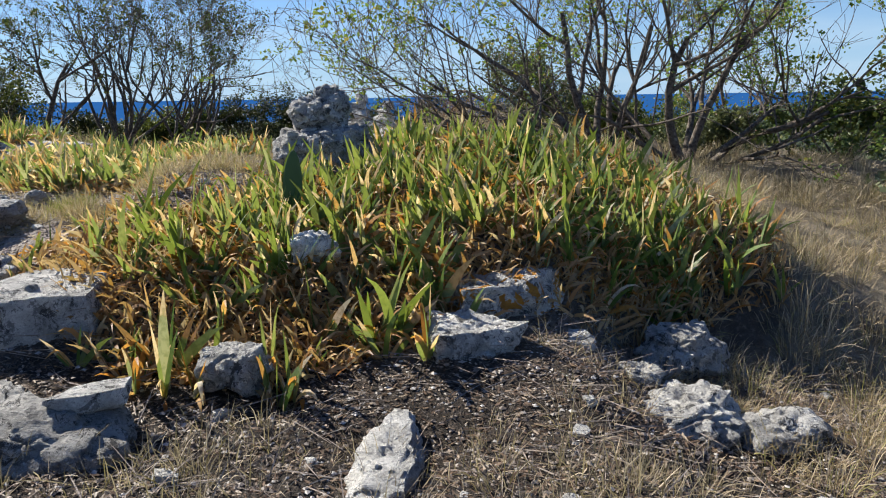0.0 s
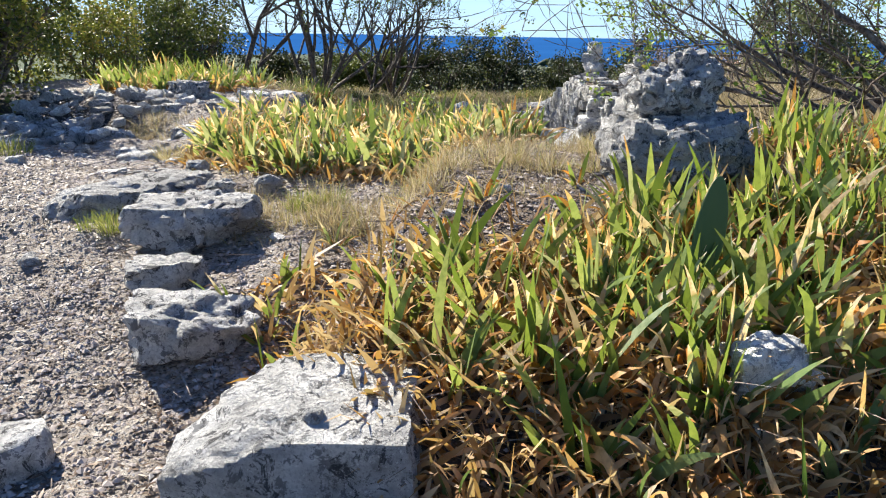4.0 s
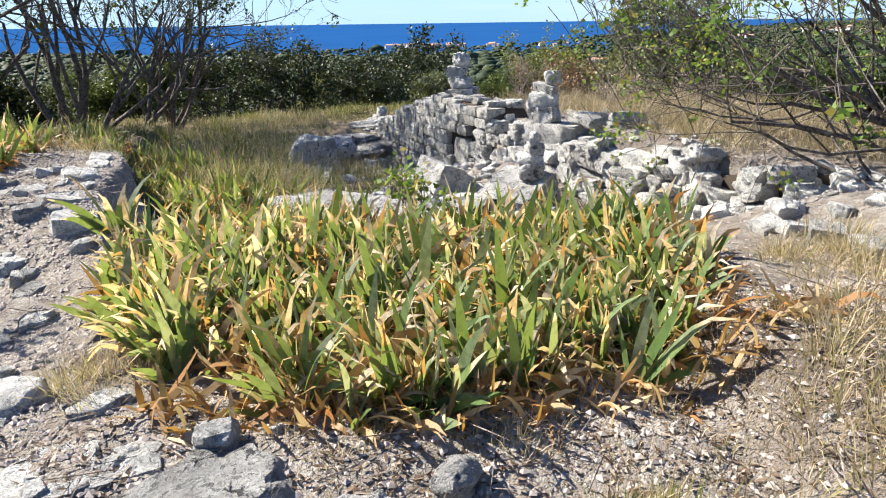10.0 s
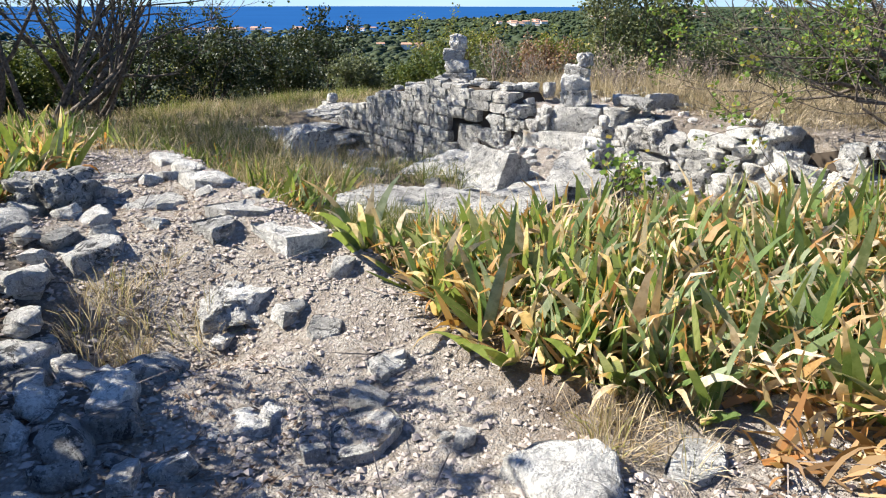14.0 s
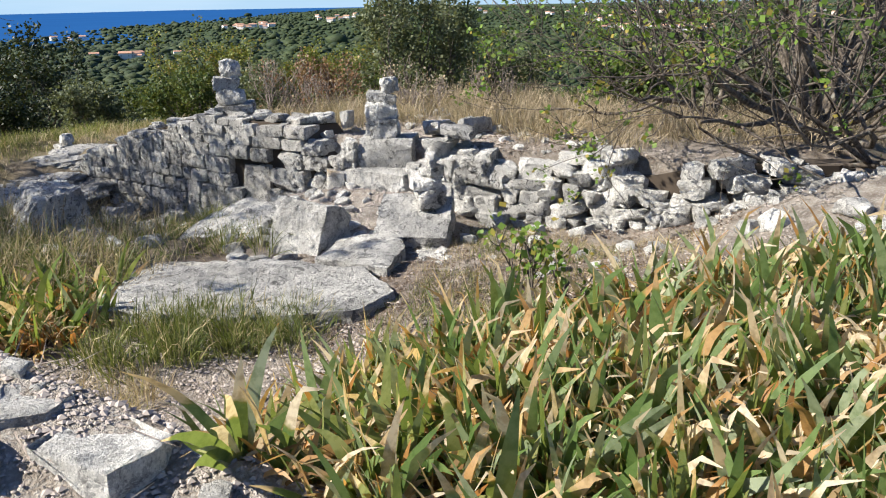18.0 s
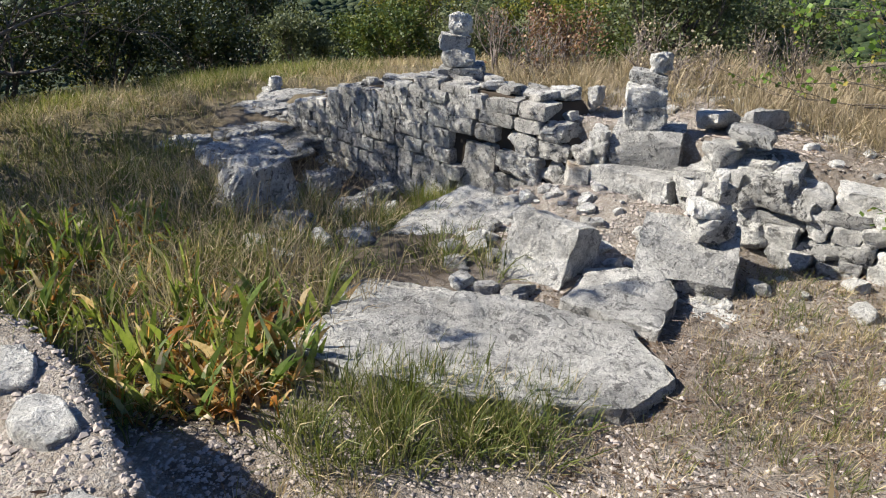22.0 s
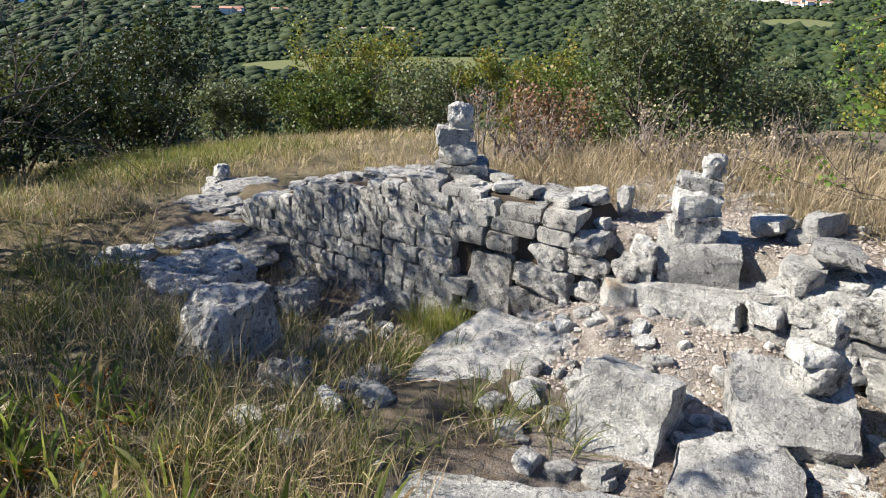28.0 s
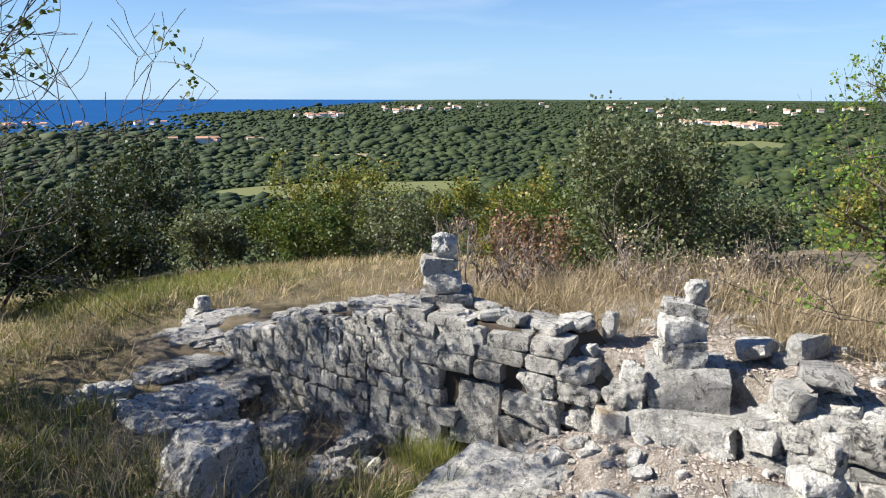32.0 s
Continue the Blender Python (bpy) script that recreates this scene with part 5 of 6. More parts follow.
gravel("gravel", [((-8, -5.2, 6.2, 13.0), 0.34), ((-5.4, -1.2, 4.6, 7.6), 0.2), ((-3.6, 0.4, 7.4, 13), 0.1), ((-5.8, -3.4, 9.4, 12.4), 0.12), ((-2.6, 0.5, 12.6, 14.9), 0.16), ((-4.4, -2.6, 3, 5.4), 0.08)], 56000, 0.0105, M_GRAVEL, "pale limestone gravel strewn over the path", 120)
gravel("gravel", [((-2.6, 2.6, 1.6, 4.8), 0.7), ((-4.6, -2.6, 2.6, 5.4), 0.3)], 26000, 0.0095, M_CHIPS, "small pale limestone chips on dark soil", 121)


def litter(boxes, count, seed):
    r = np.random.RandomState(seed)
    p = np.concatenate([np.stack([r.uniform(x0, x1, int(count * s)), r.uniform(y0, y1, int(count * s))], 1) for (x0, x1, y0, y1), s in boxes])
    n = len(p)
    v, f, along = ribbons(np.column_stack([p, ground_at(p[:, 0], p[:, 1]) + 0.008]), r.uniform(0, 6.28, n), r.uniform(1.2, 1.6, n), r.uniform(-0.3, 0.3, n), r.uniform(-0.5, 0.5, n), r.uniform(0.012, 0.05, n), r.uniform(0.004, 0.014, n), 2)
    tagged(new("leaf_litter", mesh_of("leaf_litter", v, f, M_LITTER)), "dry brown leaf litter on the ground", "leaf litter", kind="stuff")


litter([((-2.8, 3.0, 1.6, 5), 0.42), ((-6, -1.5, 2.6, 7.4), 0.4), ((-4, 0, 10, 13), 0.15), ((-8.2, -6, 7, 11.5), 0.1)], 60000, 130)


r = np.random.RandomState(133)
p = np.concatenate([np.stack([r.uniform(x0, x1, k), r.uniform(y0, y1, k)], 1) for x0, x1, y0, y1, k in ((-2.8, 3.0, 1.6, 4.8, 1600), (-5.0, -1.4, 4.6, 7.6, 600), (-4.0, -0.6, 9.8, 12.4, 450), (-7.6, -5.4, 7.0, 11.5, 250), (-0.8, 1.2, 12.6, 16.0, 350))])
n = len(p)
v, f, along = ribbons(np.column_stack([p, ground_at(p[:, 0], p[:, 1]) + 0.012]), r.uniform(0, 6.28, n), r.uniform(1.25, 1.57, n), r.uniform(-0.15, 0.2, n), r.uniform(0, 1.5, n), r.uniform(0.1, 0.42, n), r.uniform(0.003, 0.007, n), 3)
tagged(new("dry_twigs", mesh_of("dry_twigs", v, f, M_TWIG)), "thin grey dry twigs and stalks on the ground", "twigs", kind="stuff")


# ---- shrubs and trees ----
def tube(path, radii, sides=6):
    path = [Vector(p) for p in path]
    v, f = [], []
    for i, p in enumerate(path):
        t = (path[min(i + 1, len(path) - 1)] - path[max(i - 1, 0)]).normalized()
        a = t.orthogonal().normalized()
        b = t.cross(a)
        for k in range(sides):
            w = 2 * math.pi * k / sides
            v.append(p + (a * math.cos(w) + b * math.sin(w)) * radii[i])
    for i in range(len(path) - 1):
        for k in range(sides):
            f.append((i * sides + k, i * sides + (k + 1) % sides, (i + 1) * sides + (k + 1) % sides, (i + 1) * sides + k))
    return v, f


def grow(rnd, start, way, length, radius, depth, out, tips, wander=0.28, up=0.12, kids=(2, 3), shrink=0.68, spread_deg=38):
    """A crooked limb that forks; collects tubes and twig ends."""
    path, radii = [Vector(start)], [radius]
    d = Vector(way).normalized()
    steps = 5 if depth > 1 else 4
    for i in range(steps):
        d = (d + Vector((rnd.uniform(-1, 1), rnd.uniform(-1, 1), rnd.uniform(-1, 1))) * wander + Vector((0, 0, up))).normalized()
        path.append(path[-1] + d * (length / steps))
        radii.append(max(radius * (1 - 0.55 * (i + 1) / steps), 0.0035))
    out.append((path, radii, depth))
    tips.append((path[-1], d, depth))
    if depth > 0:
        for k in range(rnd.randint(*kids)):
            at = rnd.choice(path[2:])
            side = Vector((rnd.uniform(-1, 1), rnd.uniform(-1, 1), rnd.uniform(-0.6, 1))).normalized()
            nd = (d + side * math.tan(radians(spread_deg)) * rnd.uniform(0.7, 1.5)).normalized()
            grow(rnd, at, nd, length * rnd.uniform(0.85, 1.15) * shrink, radii[path.index(at)] * 0.72, depth - 1, out, tips, wander, up, kids, shrink, spread_deg)


def branch_mesh(tubes, material, least=0):
    v, f = [], []
    for path, radii, depth in tubes:
        tv, tf = tube(path, radii, 7 if depth > 2 else 5 if depth > 0 else 3)
        f += [tuple(i + len(v) for i in q) for q in tf]
        v += tv
    return mesh_of("branchwork", [tuple(p) for p in v], f, material, True)


def leaves_at(centres, per, cloud, size, seed, slim=0.45):
    """Small pointed leaves gathered round the centres."""
    r = np.random.RandomState(seed)
    c = np.asarray(centres, float).repeat(per, 0)
    n = len(c)
    d = r.normal(0, 1, (n, 3))
    d *= (cloud * r.rand(n) ** 0.5 / np.linalg.norm(d, axis=1))[:, None]
    p = c + d
    a = r.normal(0, 1, (n, 3))
    a[:, 2] *= 0.6
    a /= np.linalg.norm(a, axis=1, keepdims=True)
    b = np.cross(a, r.normal(0, 1, (n, 3)))
    b /= np.linalg.norm(b, axis=1, keepdims=True)
    s = (size * r.uniform(0.6, 1.3, n))[:, None]
    v = np.stack([p, p + a * s * 0.5 + b * s * slim, p + a * s, p + a * s * 0.5 - b * s * slim], 1).reshape(-1, 3)
    f = (np.arange(n) * 4)[:, None] + np.array([0, 1, 2, 3])
    return v, f


def shrub(name, x, y, width, height, leaf_mat, label, seed, leaves=5200, leaf=0.045, stems=7, base=None, twiggy=0.0, category="shrub"):
    rnd = random.Random(seed)
    root = tagged(new(name), label, category)
    root.location = (x, y, (gz(x, y) if base is None else base) - 0.05)
    tubes, tips = [], []
    for i in range(stems):
        a = 6.28 * i / stems + rnd.uniform(-0.4, 0.4)
        out = rnd.uniform(0.25, 0.95) * width / height
        grow(rnd, (0.08 * math.cos(a), 0.08 * math.sin(a), 0), (out * math.cos(a), out * math.sin(a), 1), height * rnd.uniform(0.4, 0.52), 0.012 * height + 0.008, 3, tubes, tips, 0.22, 0.1, (2, 3), 0.66, 40)
    part("branchwork", branch_mesh(tubes, M_TWIG if twiggy else M_BARK), root)
    ends = [t[0] for t in tips if t[2] <= 1]
    rnd.shuffle(ends)
    ends = ends[: int(len(ends) * (1 - twiggy))]
    # low skirt of foliage
    for _ in range(len(ends) // 3):
        a, q = rnd.uniform(0, 6.28), rnd.uniform(0.3, 1)
        ends.append(Vector((math.cos(a) * q * width * 0.5, math.sin(a) * q * width * 0.5, height * rnd.uniform(0.08, 0.5))))
    v, f = leaves_at([tuple(e) for e in ends], max(4, leaves // max(1, len(ends))), 0.13 * height ** 0.5 * 1.1, leaf, seed)
    part("crown", mesh_of("crown", v, f, leaf_mat), root)
    return root


L_OAK = "bushy scrub with small green leaves at the hilltop's edge"
L_YEL = "yellow-green bush on the slope below the hilltop"
L_EVER = "dense dark evergreen bush"
for i, (x, y, w, h, m, label, count, leaf, twiggy) in enumerate([
        (-0.5, 28.0, 3.6, 2.9, M_DARKLEAF, L_EVER, 11000, 0.075, 0), (-2.4, 25.6, 3.0, 2.3, M_DARKLEAF, L_EVER, 9000, 0.065, 0), (2.6, 24.4, 2.2, 2.4, M_YELLOW, L_YEL, 9000, 0.06, 0), (1.6, 25.2, 2.8, 1.5, M_LEAF, L_OAK, 8000, 0.06, 0),
        (1.75, 16.2, 2.2, 2.0, M_OLIVE, "tall grey-green leafy bush beyond the wall", 11000, 0.05, 0), (3.0, 13.3, 1.8, 0.85, M_LEAF, L_OAK, 8000, 0.05, 0), (4.6, 12.4, 2.0, 0.85, M_OLIVE, L_OAK, 8000, 0.05, 0), (2.7, 17.8, 2.0, 1.6, M_LEAF, L_OAK, 8000, 0.05, 0), (3.3, 15.6, 1.9, 1.15, M_OLIVE, "sparse grey twiggy bush", 4500, 0.045, 0.4), (3.6, 20.2, 2.4, 1.9, M_YELLOW, L_YEL, 9000, 0.055, 0),
        (6.0, 18.8, 3.0, 2.2, M_LEAF, L_OAK, 8000, 0.06, 0), (0.35, 16.7, 1.3, 0.95, M_RED, "rusty red-leaved bush with bare grey twigs", 2400, 0.04, 0.3), (-0.35, 16.9, 1.5, 1.15, M_RED, "leafless tangle of grey twigs", 300, 0.035, 0.9), (-0.1, 16.3, 1.2, 0.9, M_RED, "leafless tangle of grey twigs", 200, 0.035, 0.9), (0.6, 15.4, 1.3, 0.8, M_STRAW, "leafless tangle of grey twigs", 260, 0.03, 0.85), (1.3, 14.4, 1.3, 0.8, M_STRAW, "leafless tangle of grey twigs", 260, 0.03, 0.85), (0.3, 14.6, 0.9, 0.6, M_STRAW, "leafless tangle of grey twigs", 260, 0.03, 0.85),
        (-5.9, 21.9, 2.2, 2.0, M_DARKLEAF, L_EVER, 9000, 0.055, 0), (-4.3, 22.4, 2.4, 1.9, M_DARKLEAF, L_EVER, 9000, 0.055, 0), (-7.4, 21.2, 2.4, 1.5, M_LEAF, L_OAK, 9000, 0.055, 0), (-2.6, 23.4, 2.2, 1.5, M_DARKLEAF, L_EVER, 8000, 0.055, 0),
        (-0.6, 23.6, 2.2, 1.3, M_OLIVE, L_OAK, 7000, 0.055, 0), (1.0, 22.6, 2.2, 1.3, M_LEAF, L_OAK, 7000, 0.055, 0), (2.3, 21.6, 2.0, 1.5, M_OLIVE, L_OAK, 7000, 0.055, 0.2),
        (-10.6, 15.9, 2.6, 2.3, M_LEAF, L_OAK, 9000, 0.055, 0), (-10.4, 12.0, 2.2, 1.5, M_LEAF, L_OAK, 9000, 0.05, 0), (-11.5, 19.0, 3.0, 3.2, M_DARKLEAF, L_EVER, 9000, 0.06, 0), (-11.4, 8.2, 2.8, 2.9, M_YELLOW, L_OAK, 11000, 0.055, 0), (-11.2, 10.6, 2.8, 3.2, M_LEAF, L_OAK, 11000, 0.055, 0), (-10.4, 9.3, 2.0, 1.9, M_LEAF, L_OAK, 9000, 0.05, 0), (-9.3, 19.6, 2.4, 1.4, M_DARKLEAF, L_EVER, 8000, 0.06, 0), (-8.0, 20.8, 2.2, 1.2, M_LEAF, L_OAK, 8000, 0.055, 0), (-11.0, 17.4, 2.4, 2.4, M_LEAF, L_OAK, 8000, 0.055, 0), (-10.4, 13.8, 2.0, 1.7, M_YELLOW, L_OAK, 9000, 0.05, 0)]):
    shrub("shrub", x, y, w, h, m, label, 1 + i, count, leaf, 8, None, twiggy)
shrub("shrub", -9.1, 9.7, 2.0, 1.9, M_YELLOW, "tall yellow-green leafy bush with dark stems beside the path", 61, 9000, 0.05, 9)
shrub("sapling", -3.3, 9.95, 0.35, 0.8, M_FRESH, "slender sapling with bright green leaflets rising from the irises", 60, 110, 0.045, 3, category="sapling")
for i, (x, y, w, h, m) in enumerate([(9.5, 23, 3.4, 2.6, M_LEAF), (12, 17, 3.2, 2.4, M_YELLOW), (8.5, 13.5, 3, 1.6, M_OLIVE), (6.2, 11.5, 2.6, 1.4, M_LEAF), (5.6, 7.5, 2.6, 1.1, M_OLIVE), (7.5, 4.5, 3.0, 1.2, M_LEAF),
                                     (12, 9, 3.2, 2.5, M_LEAF), (-14, 24, 3.6, 3, M_LEAF), (-6.5, 28, 3.2, 2.6, M_LEAF), (-10, 27, 3.4, 2.8, M_OLIVE), (8, 30, 3.6, 3.0, M_LEAF), (-14, 13, 3.2, 2.8, M_LEAF), (-13, 7, 3.2, 2.6, M_YELLOW), (-3.6, 31, 3.2, 2.8, M_YELLOW)]):
    shrub("shrub", x, y, w, h, m, L_OAK, 200 + i, 4200, 0.075)


def tree(name, x, y, limbs, label, seed, leaf_mat, leaves, leaf=0.05, depth=4, shrink=0.7, base=None, share=0.35):
    """limbs: way x, y, z, length, radius for each stem."""
    rnd = random.Random(seed)
    root = tagged(new(name), label, "tree")
    root.location = (x, y, gz(x, y) - 0.08)
    big, small, tips = [], [], []
    for wx, wy, wz, length, radius in limbs:
        tubes = []
        grow(rnd, (rnd.uniform(-0.12, 0.12), rnd.uniform(-0.1, 0.1), 0), (wx, wy, wz), length, radius, depth, tubes, tips, 0.24, 0.05, (2, 4), shrink, 42)
        big += [t for t in tubes if t[2] == depth]
        small += [t for t in tubes if t[2] < depth]
    for t in big:
        part("trunk", branch_mesh([t], M_BARK), root)
    part("branchwork", branch_mesh(small, M_BARK), root)
    ends = [t[0] for t in tips if t[2] <= 1]
    rnd.shuffle(ends)
    ends = ends[: max(4, int(len(ends) * share))]
    v, f = leaves_at([tuple(e) for e in ends], max(2, leaves // len(ends)), 0.12, leaf, seed)
    part("crown", mesh_of("crown", v, f, leaf_mat), root)
    return root


L_TREE = "crooked many-stemmed small tree with sparse fresh green leaves"
L_BARE = "nearly leafless many-stemmed tree"
tree("tree", 2.2, 10.4, [(-0.8, -0.2, 1.2, 2.0, 0.065), (-0.5, 0.1, 1, 2.1, 0.07), (0.1, 0.3, 1, 2.0, 0.06), (-1.0, -0.35, 0.3, 2.5, 0.055), (-1.0, -0.6, 0.14, 2.3, 0.045), (-1.0, 0.1, 0.36, 2.5, 0.05), (-0.9, 0.4, 0.5, 2.2, 0.045), (-0.8, -0.9, 0.3, 2.2, 0.04), (0.4, -0.3, 1, 1.9, 0.05)], L_TREE, 31, M_FRESH, 5200, 0.045)
tree("tree", 3.6, 10.8, [(-0.4, -0.3, 1, 2.0, 0.08), (0.4, 0, 1, 2.0, 0.07), (0.9, -0.4, 0.7, 1.9, 0.06), (0.9, -1.0, 0.25, 1.9, 0.05), (-0.9, -0.6, 0.5, 2.1, 0.05), (-0.1, 0.6, 1, 1.9, 0.06), (1.2, 0.2, 0.3, 1.9, 0.05), (-0.6, 0.5, 0.7, 1.9, 0.05)], L_TREE, 32, M_FRESH, 4600, 0.045)
tree("tree", 2.7, 11.8, [(-0.5, 0.2, 1.2, 1.6, 0.06), (-0.9, -0.2, 0.5, 1.9, 0.05), (0.5, -0.5, 1.0, 1.6, 0.045)], L_TREE, 33, M_FRESH, 3000, 0.045)
tree("tree", -8.0, 18.2, [(-0.3, 0, 1, 2.3, 0.07), (0.3, 0.1, 1, 2.4, 0.06), (0.6, -0.2, 1, 2.3, 0.055), (-0.7, 0.2, 1, 2.2, 0.055), (0, -0.4, 1, 2.2, 0.05)], L_BARE, 34, M_LEAF, 3200, 0.05, 4, 0.7, None, 0.3)
tree("tree", -6.8, 18.7, [(0.4, -0.2, 1, 2.1, 0.055), (0.8, -0.3, 0.9, 2.0, 0.05), (0, 0.2, 1, 2.2, 0.045), (-0.3, -0.2, 1, 2.0, 0.045)], L_BARE, 35, M_LEAF, 3000, 0.05, 4, 0.7, None, 0.35)
tree("tree", -9.6, 17.4, [(0.2, 0, 1, 2.4, 0.08), (-0.5, 0, 1, 2.2, 0.07), (0.5, 0.4, 1, 2.2, 0.06)], L_BARE, 36, M_LEAF, 3000)
tree("tree", 5.9, 14.6, [(-0.4, -0.2, 1, 1.4, 0.05), (0.2, 0.2, 1, 1.5, 0.05), (-0.5, 0.4, 1, 1.3, 0.04), (0.1, -0.5, 1, 1.3, 0.04)], L_TREE, 43, M_FRESH, 4200, 0.055, 4, 0.7, None, 0.6)
L_SHADE = "leafy small tree shading the path"
tree("tree", -7.2, 16.7, [(1.3, -0.1, 1.1, 2.1, 0.035), (1, 0, 1.2, 2.1, 0.04), (0.5, -0.1, 1.2, 2.0, 0.045), (-0.2, 0, 1, 2.0, 0.045)], L_BARE, 39, M_LEAF, 900, 0.055, 4, 0.68, None, 0.05)
tree("tree", -6.5, 19.5, [(0.35, -0.25, 1, 2.3, 0.05), (0.6, -0.2, 1, 2.2, 0.045), (-0.2, 0.1, 1, 2.3, 0.05), (0.4, 0.4, 1, 2.2, 0.045), (0.2, -0.5, 1, 2.1, 0.04)], L_BARE, 41, M_LEAF, 4200, 0.055, 5, 0.66, None, 0.3)
tree("tree", -9.0, 9.9, [(0.5, 0, 1, 1.2, 0.06), (-0.3, 0.3, 1, 1.2, 0.06), (0.6, 0.3, 0.9, 1.1, 0.05), (0.5, -0.6, 0.9, 1.1, 0.05)], L_SHADE, 37, M_LEAF, 3600, 0.055, 4, 0.68, None, 0.5)


def stick(points, radius, label):
    v, f = tube(points, [radius * (1 - 0.5 * i / (len(points) - 1)) for i in range(len(points))], 6)
    tagged(new("dead_branch", mesh_of("dead_branch", [tuple(p) for p in v], f, M_TWIG, True)), label, "branch")


stick([(-2.42, 5.1, gz(-2.42, 5.1) + 0.02), (-2.36, 4.95, gz(-2.36, 4.95) + 0.025), (-2.33, 4.7, gz(-2.33, 4.7) + 0.03)], 0.018, "short dead branch lying beside the irises")
stick([(-1.86, 12.98, -0.02), (-1.72, 13.05, 0.08), (-1.6, 13.2, 0.18)], 0.014, "thin dead branch leaning between wall blocks")


# ---- the plain below ----
def forest(count, near, end, power, sizes, seed):
    """Far woods: low crowns, closer together near the hill."""
    r = np.random.RandomState(seed)
    bm = bmesh.new()
    bmesh.ops.create_icosphere(bm, subdivisions=1, radius=1)
    ico = np.array([v.co[:] for v in bm.verts])
    tri = np.array([[v.index for v in q.verts] for q in bm.faces])
    bm.free()
    dist = near + (end - near) * r.rand(count) ** power
    az = np.radians(r.uniform(-22, 88, count))
    x, y = -4 + dist * np.sin(az), 10 + dist * np.cos(az)
    ok = y < coast_y(x) - 20
    for cx, cy, rx, ry, turn in FIELDS:
        ok &= ~inside_blobs(x, y, [(cx, cy, rx * 1.05, ry * 1.05, turn)])
    x, y, dist = x[ok], y[ok], dist[ok]
    n = len(x)
    s = sizes[0] * r.lognormal(0.35, 0.42, n) * (0.75 + (dist - near) / 700 * (end < 1000))
    v = ico[None] * (1 + r.uniform(-0.36, 0.36, (n, len(ico), 1))) * s[:, None, None] * np.array([1.34, 1.34, 0.7])
    v = v + np.stack([x, y, land(x, y) + 0.5 * s], 1)[:, None, :]
    f = (tri[None] + len(ico) * np.arange(n)[:, None, None]).reshape(-1, 3)
    tagged(new("far_woods", mesh_of("far_woods", v.reshape(-1, 3), f, M_FOREST, True)), "green oak woods covering the plain", "woods", kind="stuff")


FIELDS = [(196, 310, 66, 30, -22), (300, 467, 30, 14, -36), (640, 345, 70, 40, 0)]


def field(cx, cy, rx, ry, turn, material, label):
    a = np.linspace(0, 2 * np.pi, 40, endpoint=False)
    wob = 1 + 0.12 * np.sin(3 * a + cx) + 0.07 * np.sin(5 * a)
    u, w = rx * wob * np.cos(a), ry * wob * np.sin(a)
    t = radians(turn)
    x, y = cx + u * math.cos(t) - w * math.sin(t), cy + u * math.sin(t) + w * math.cos(t)
    v = [(cx, cy, float(land(cx, cy)) + 0.5)] + [(p, q, float(land(p, q)) + 0.5) for p, q in zip(x, y)]
    f = [(0, 1 + i, 1 + (i + 1) % 40) for i in range(40)]
    tagged(new("field", mesh_of("field", v, f, material)), label, "field", kind="structure")


for i, fd in enumerate(FIELDS):
    field(*fd, M_TRACK if i == 1 else M_FIELD, "pale bare clearing in the woods" if i == 1 else "open green field on the plain")
forest(26000, 34, 150, 1.1, (0.42, 1.5), 142)
forest(62000, 110, 900, 1.3, (0.8, 1.5), 140)
forest(22000, 850, 3900, 1.2, (2.0, 4.4), 141)


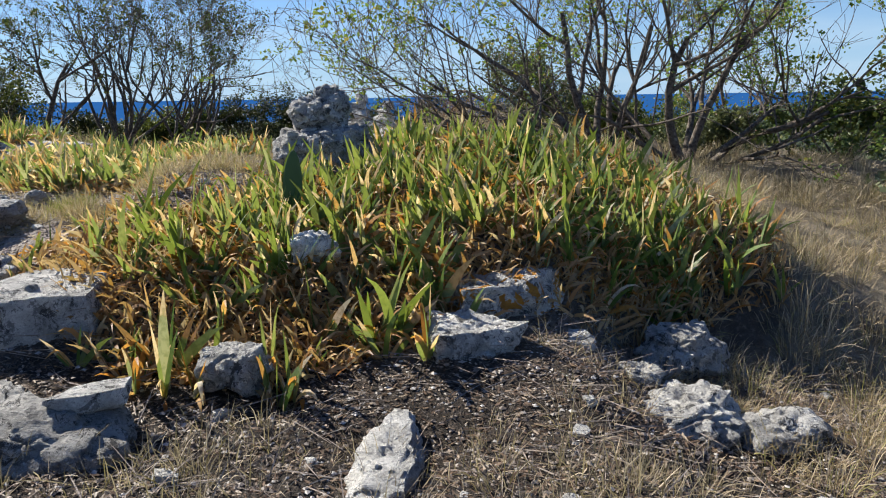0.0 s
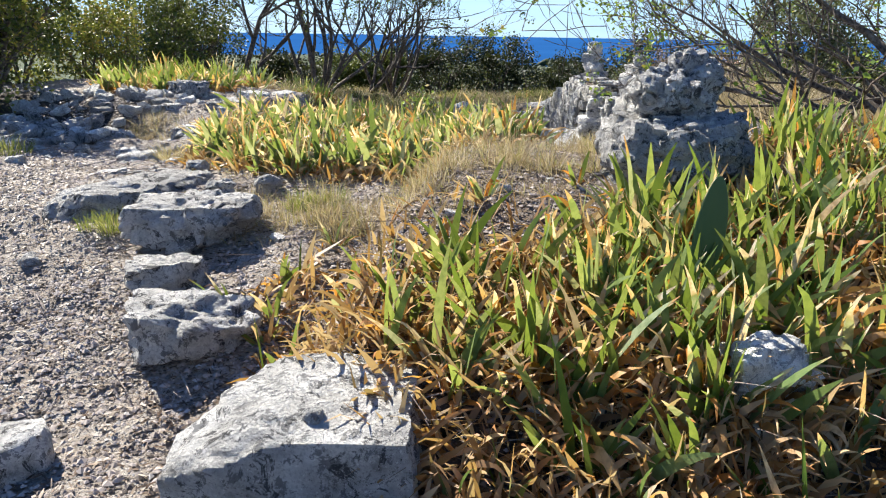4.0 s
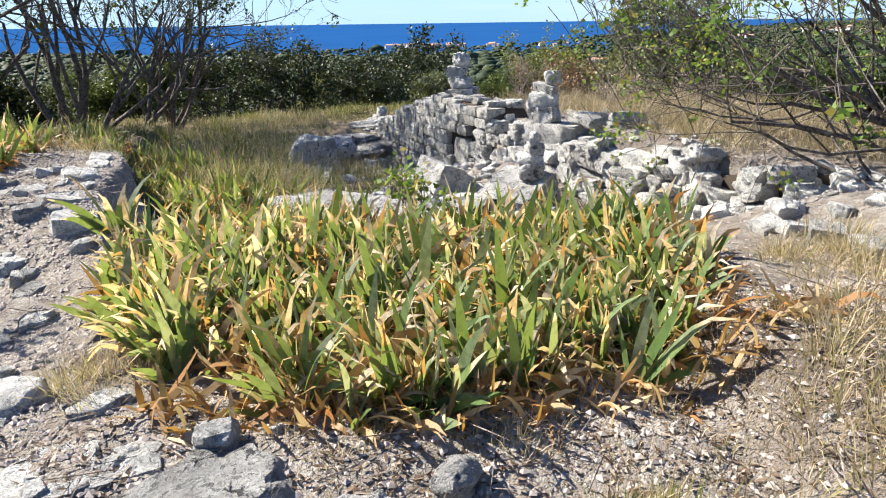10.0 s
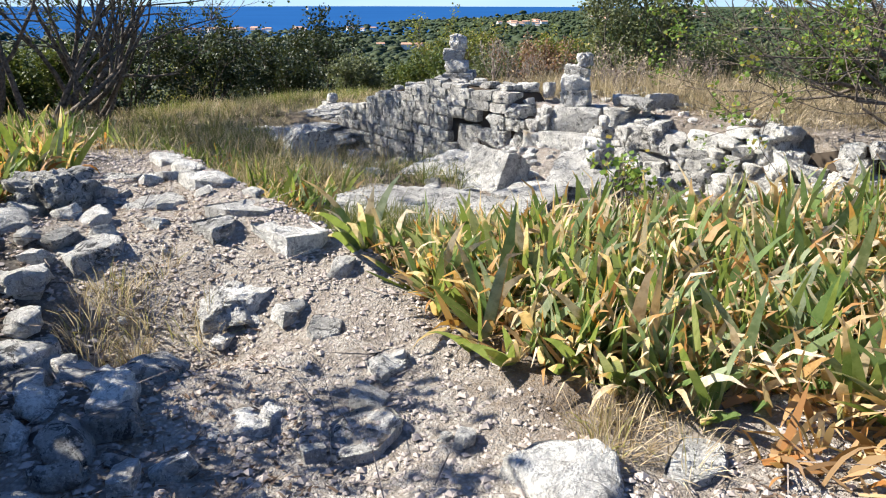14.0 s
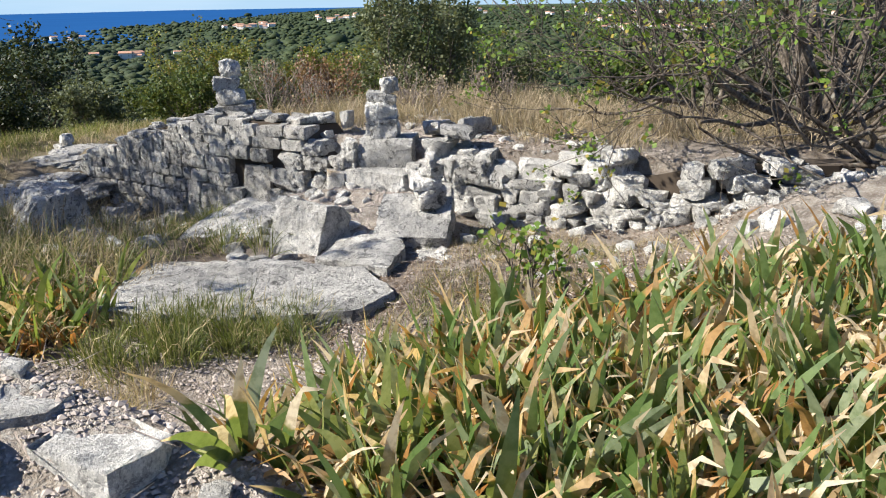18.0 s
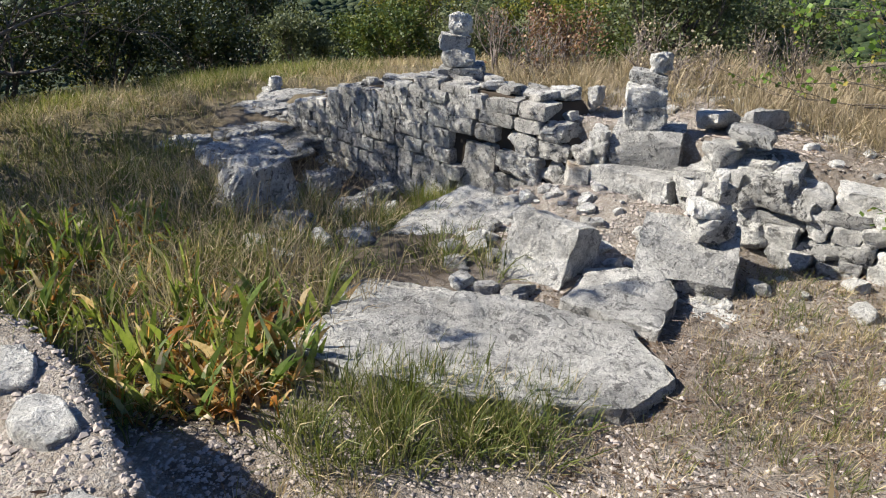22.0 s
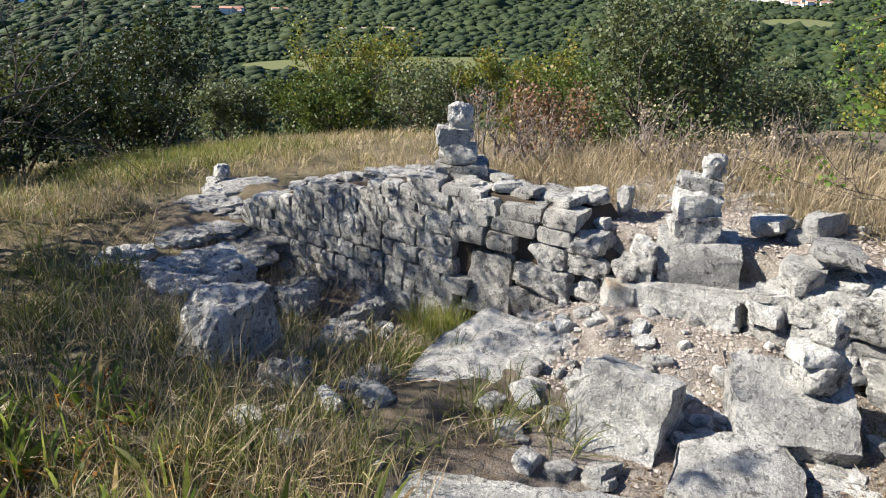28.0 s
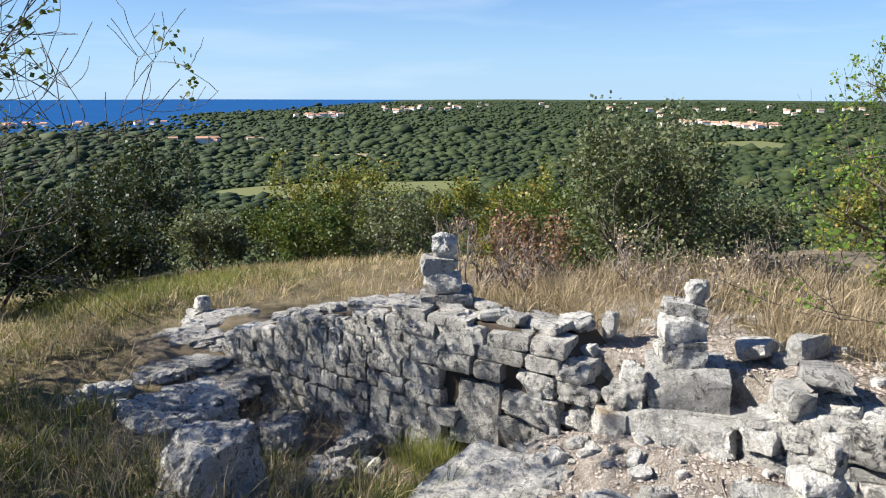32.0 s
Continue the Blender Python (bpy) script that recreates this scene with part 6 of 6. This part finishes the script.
def house(w, d, h):
    root = tagged(new("house"), "small white house with a red tiled roof", "house", "houses on the plain")
    a, b = w / 2, d / 2
    part("wall", mesh_of("wall", [(-a, -b, 0), (a, -b, 0), (a, b, 0), (-a, b, 0), (-a, -b, h), (a, -b, h), (a, b, h), (-a, b, h), (-a, 0, h + d * 0.25), (a, 0, h + d * 0.25)],
                         [(0, 1, 5, 4), (1, 2, 6, 9, 5), (2, 3, 7, 6), (3, 0, 4, 8, 7), (0, 3, 2, 1)], M_PLASTER), root)
    o, t = 0.3, 0.25
    rise = d * 0.25
    v = []
    for k in (0, t):
        v += [(-a - o, -b - o, h - o * 0.5 + k), (a + o, -b - o, h - o * 0.5 + k), (a + o, 0, h + rise + k), (-a - o, 0, h + rise + k), (a + o, b + o, h - o * 0.5 + k), (-a - o, b + o, h - o * 0.5 + k)]
    part("roof", mesh_of("roof", v, [(0, 3, 2, 1), (3, 5, 4, 2), (6, 7, 8, 9), (9, 8, 10, 11), (0, 1, 7, 6), (5, 11, 10, 4), (1, 2, 8, 7), (2, 4, 10, 8), (3, 0, 6, 9), (5, 3, 9, 11)], M_ROOF), root)
    for k in (-0.3, 0.3):
        part("window", mesh_of("window", [(k * w - 0.4, -b - 0.03, h * 0.4), (k * w + 0.4, -b - 0.03, h * 0.4), (k * w + 0.4, -b - 0.03, h * 0.75), (k * w - 0.4, -b - 0.03, h * 0.75)], [(0, 1, 2, 3)], M_DARK), root)
    return root


r = np.random.RandomState(150)
first = None
# clusters: distance, bearing, spread across, spread along, count
for dist, bearing, wide, deep, count in [(690, 23.6, 12, 4, 4), (720, 21.0, 6, 4, 1), (720, 26.4, 8, 4, 2), (1450, 31.5, 60, 80, 18), (1900, 38, 160, 300, 14), (1120, 62.5, 75, 70, 34), (2300, 50, 700, 800, 20), (1180, 9.3, 60, 18, 26), (1200, 16, 90, 20, 8), (1900, 67, 500, 500, 20)]:
    b = radians(bearing)
    for _ in range(count):
        u, w = r.normal(0, wide / 2), r.normal(0, deep / 2)
        x, y = -5.9 + (dist + w) * math.sin(b) + u * math.cos(b), 11 + (dist + w) * math.cos(b) - u * math.sin(b)
        s = r.uniform(0.6, 1.1) * (0.8 + dist / 3000)
        m = pose(x, y, float(land(x, y)) + 1.2, 0, 0, r.uniform(-40, 40) - bearing)
        if first is None:
            first = house(9, 5, 4.4)
            first.matrix_world = m
        else:
            copy_thing(first, m @ Matrix.Diagonal((s, s, s, 1)))
# church tower in the coastal town
tower = tagged(new("church_tower"), "slender white church tower in the coastal town", "tower")
b = radians(9.4)
tx, ty = -5.9 + 1160 * math.sin(b), 11 + 1160 * math.cos(b)
tower.location = (tx, ty, float(land(tx, ty)))
part("shaft", mesh_of("shaft", [(-1.5, -1.5, 0), (1.5, -1.5, 0), (1.5, 1.5, 0), (-1.5, 1.5, 0), (-1.5, -1.5, 14), (1.5, -1.5, 14), (1.5, 1.5, 14), (-1.5, 1.5, 14)], [(0, 1, 5, 4), (1, 2, 6, 5), (2, 3, 7, 6), (3, 0, 4, 7), (4, 5, 6, 7)], M_PLASTER), tower)
part("spire", mesh_of("spire", [(-1.7, -1.7, 14), (1.7, -1.7, 14), (1.7, 1.7, 14), (-1.7, 1.7, 14), (0, 0, 20)], [(0, 1, 4), (1, 2, 4), (2, 3, 4), (3, 0, 4), (3, 2, 1, 0)], M_ROOF), tower)
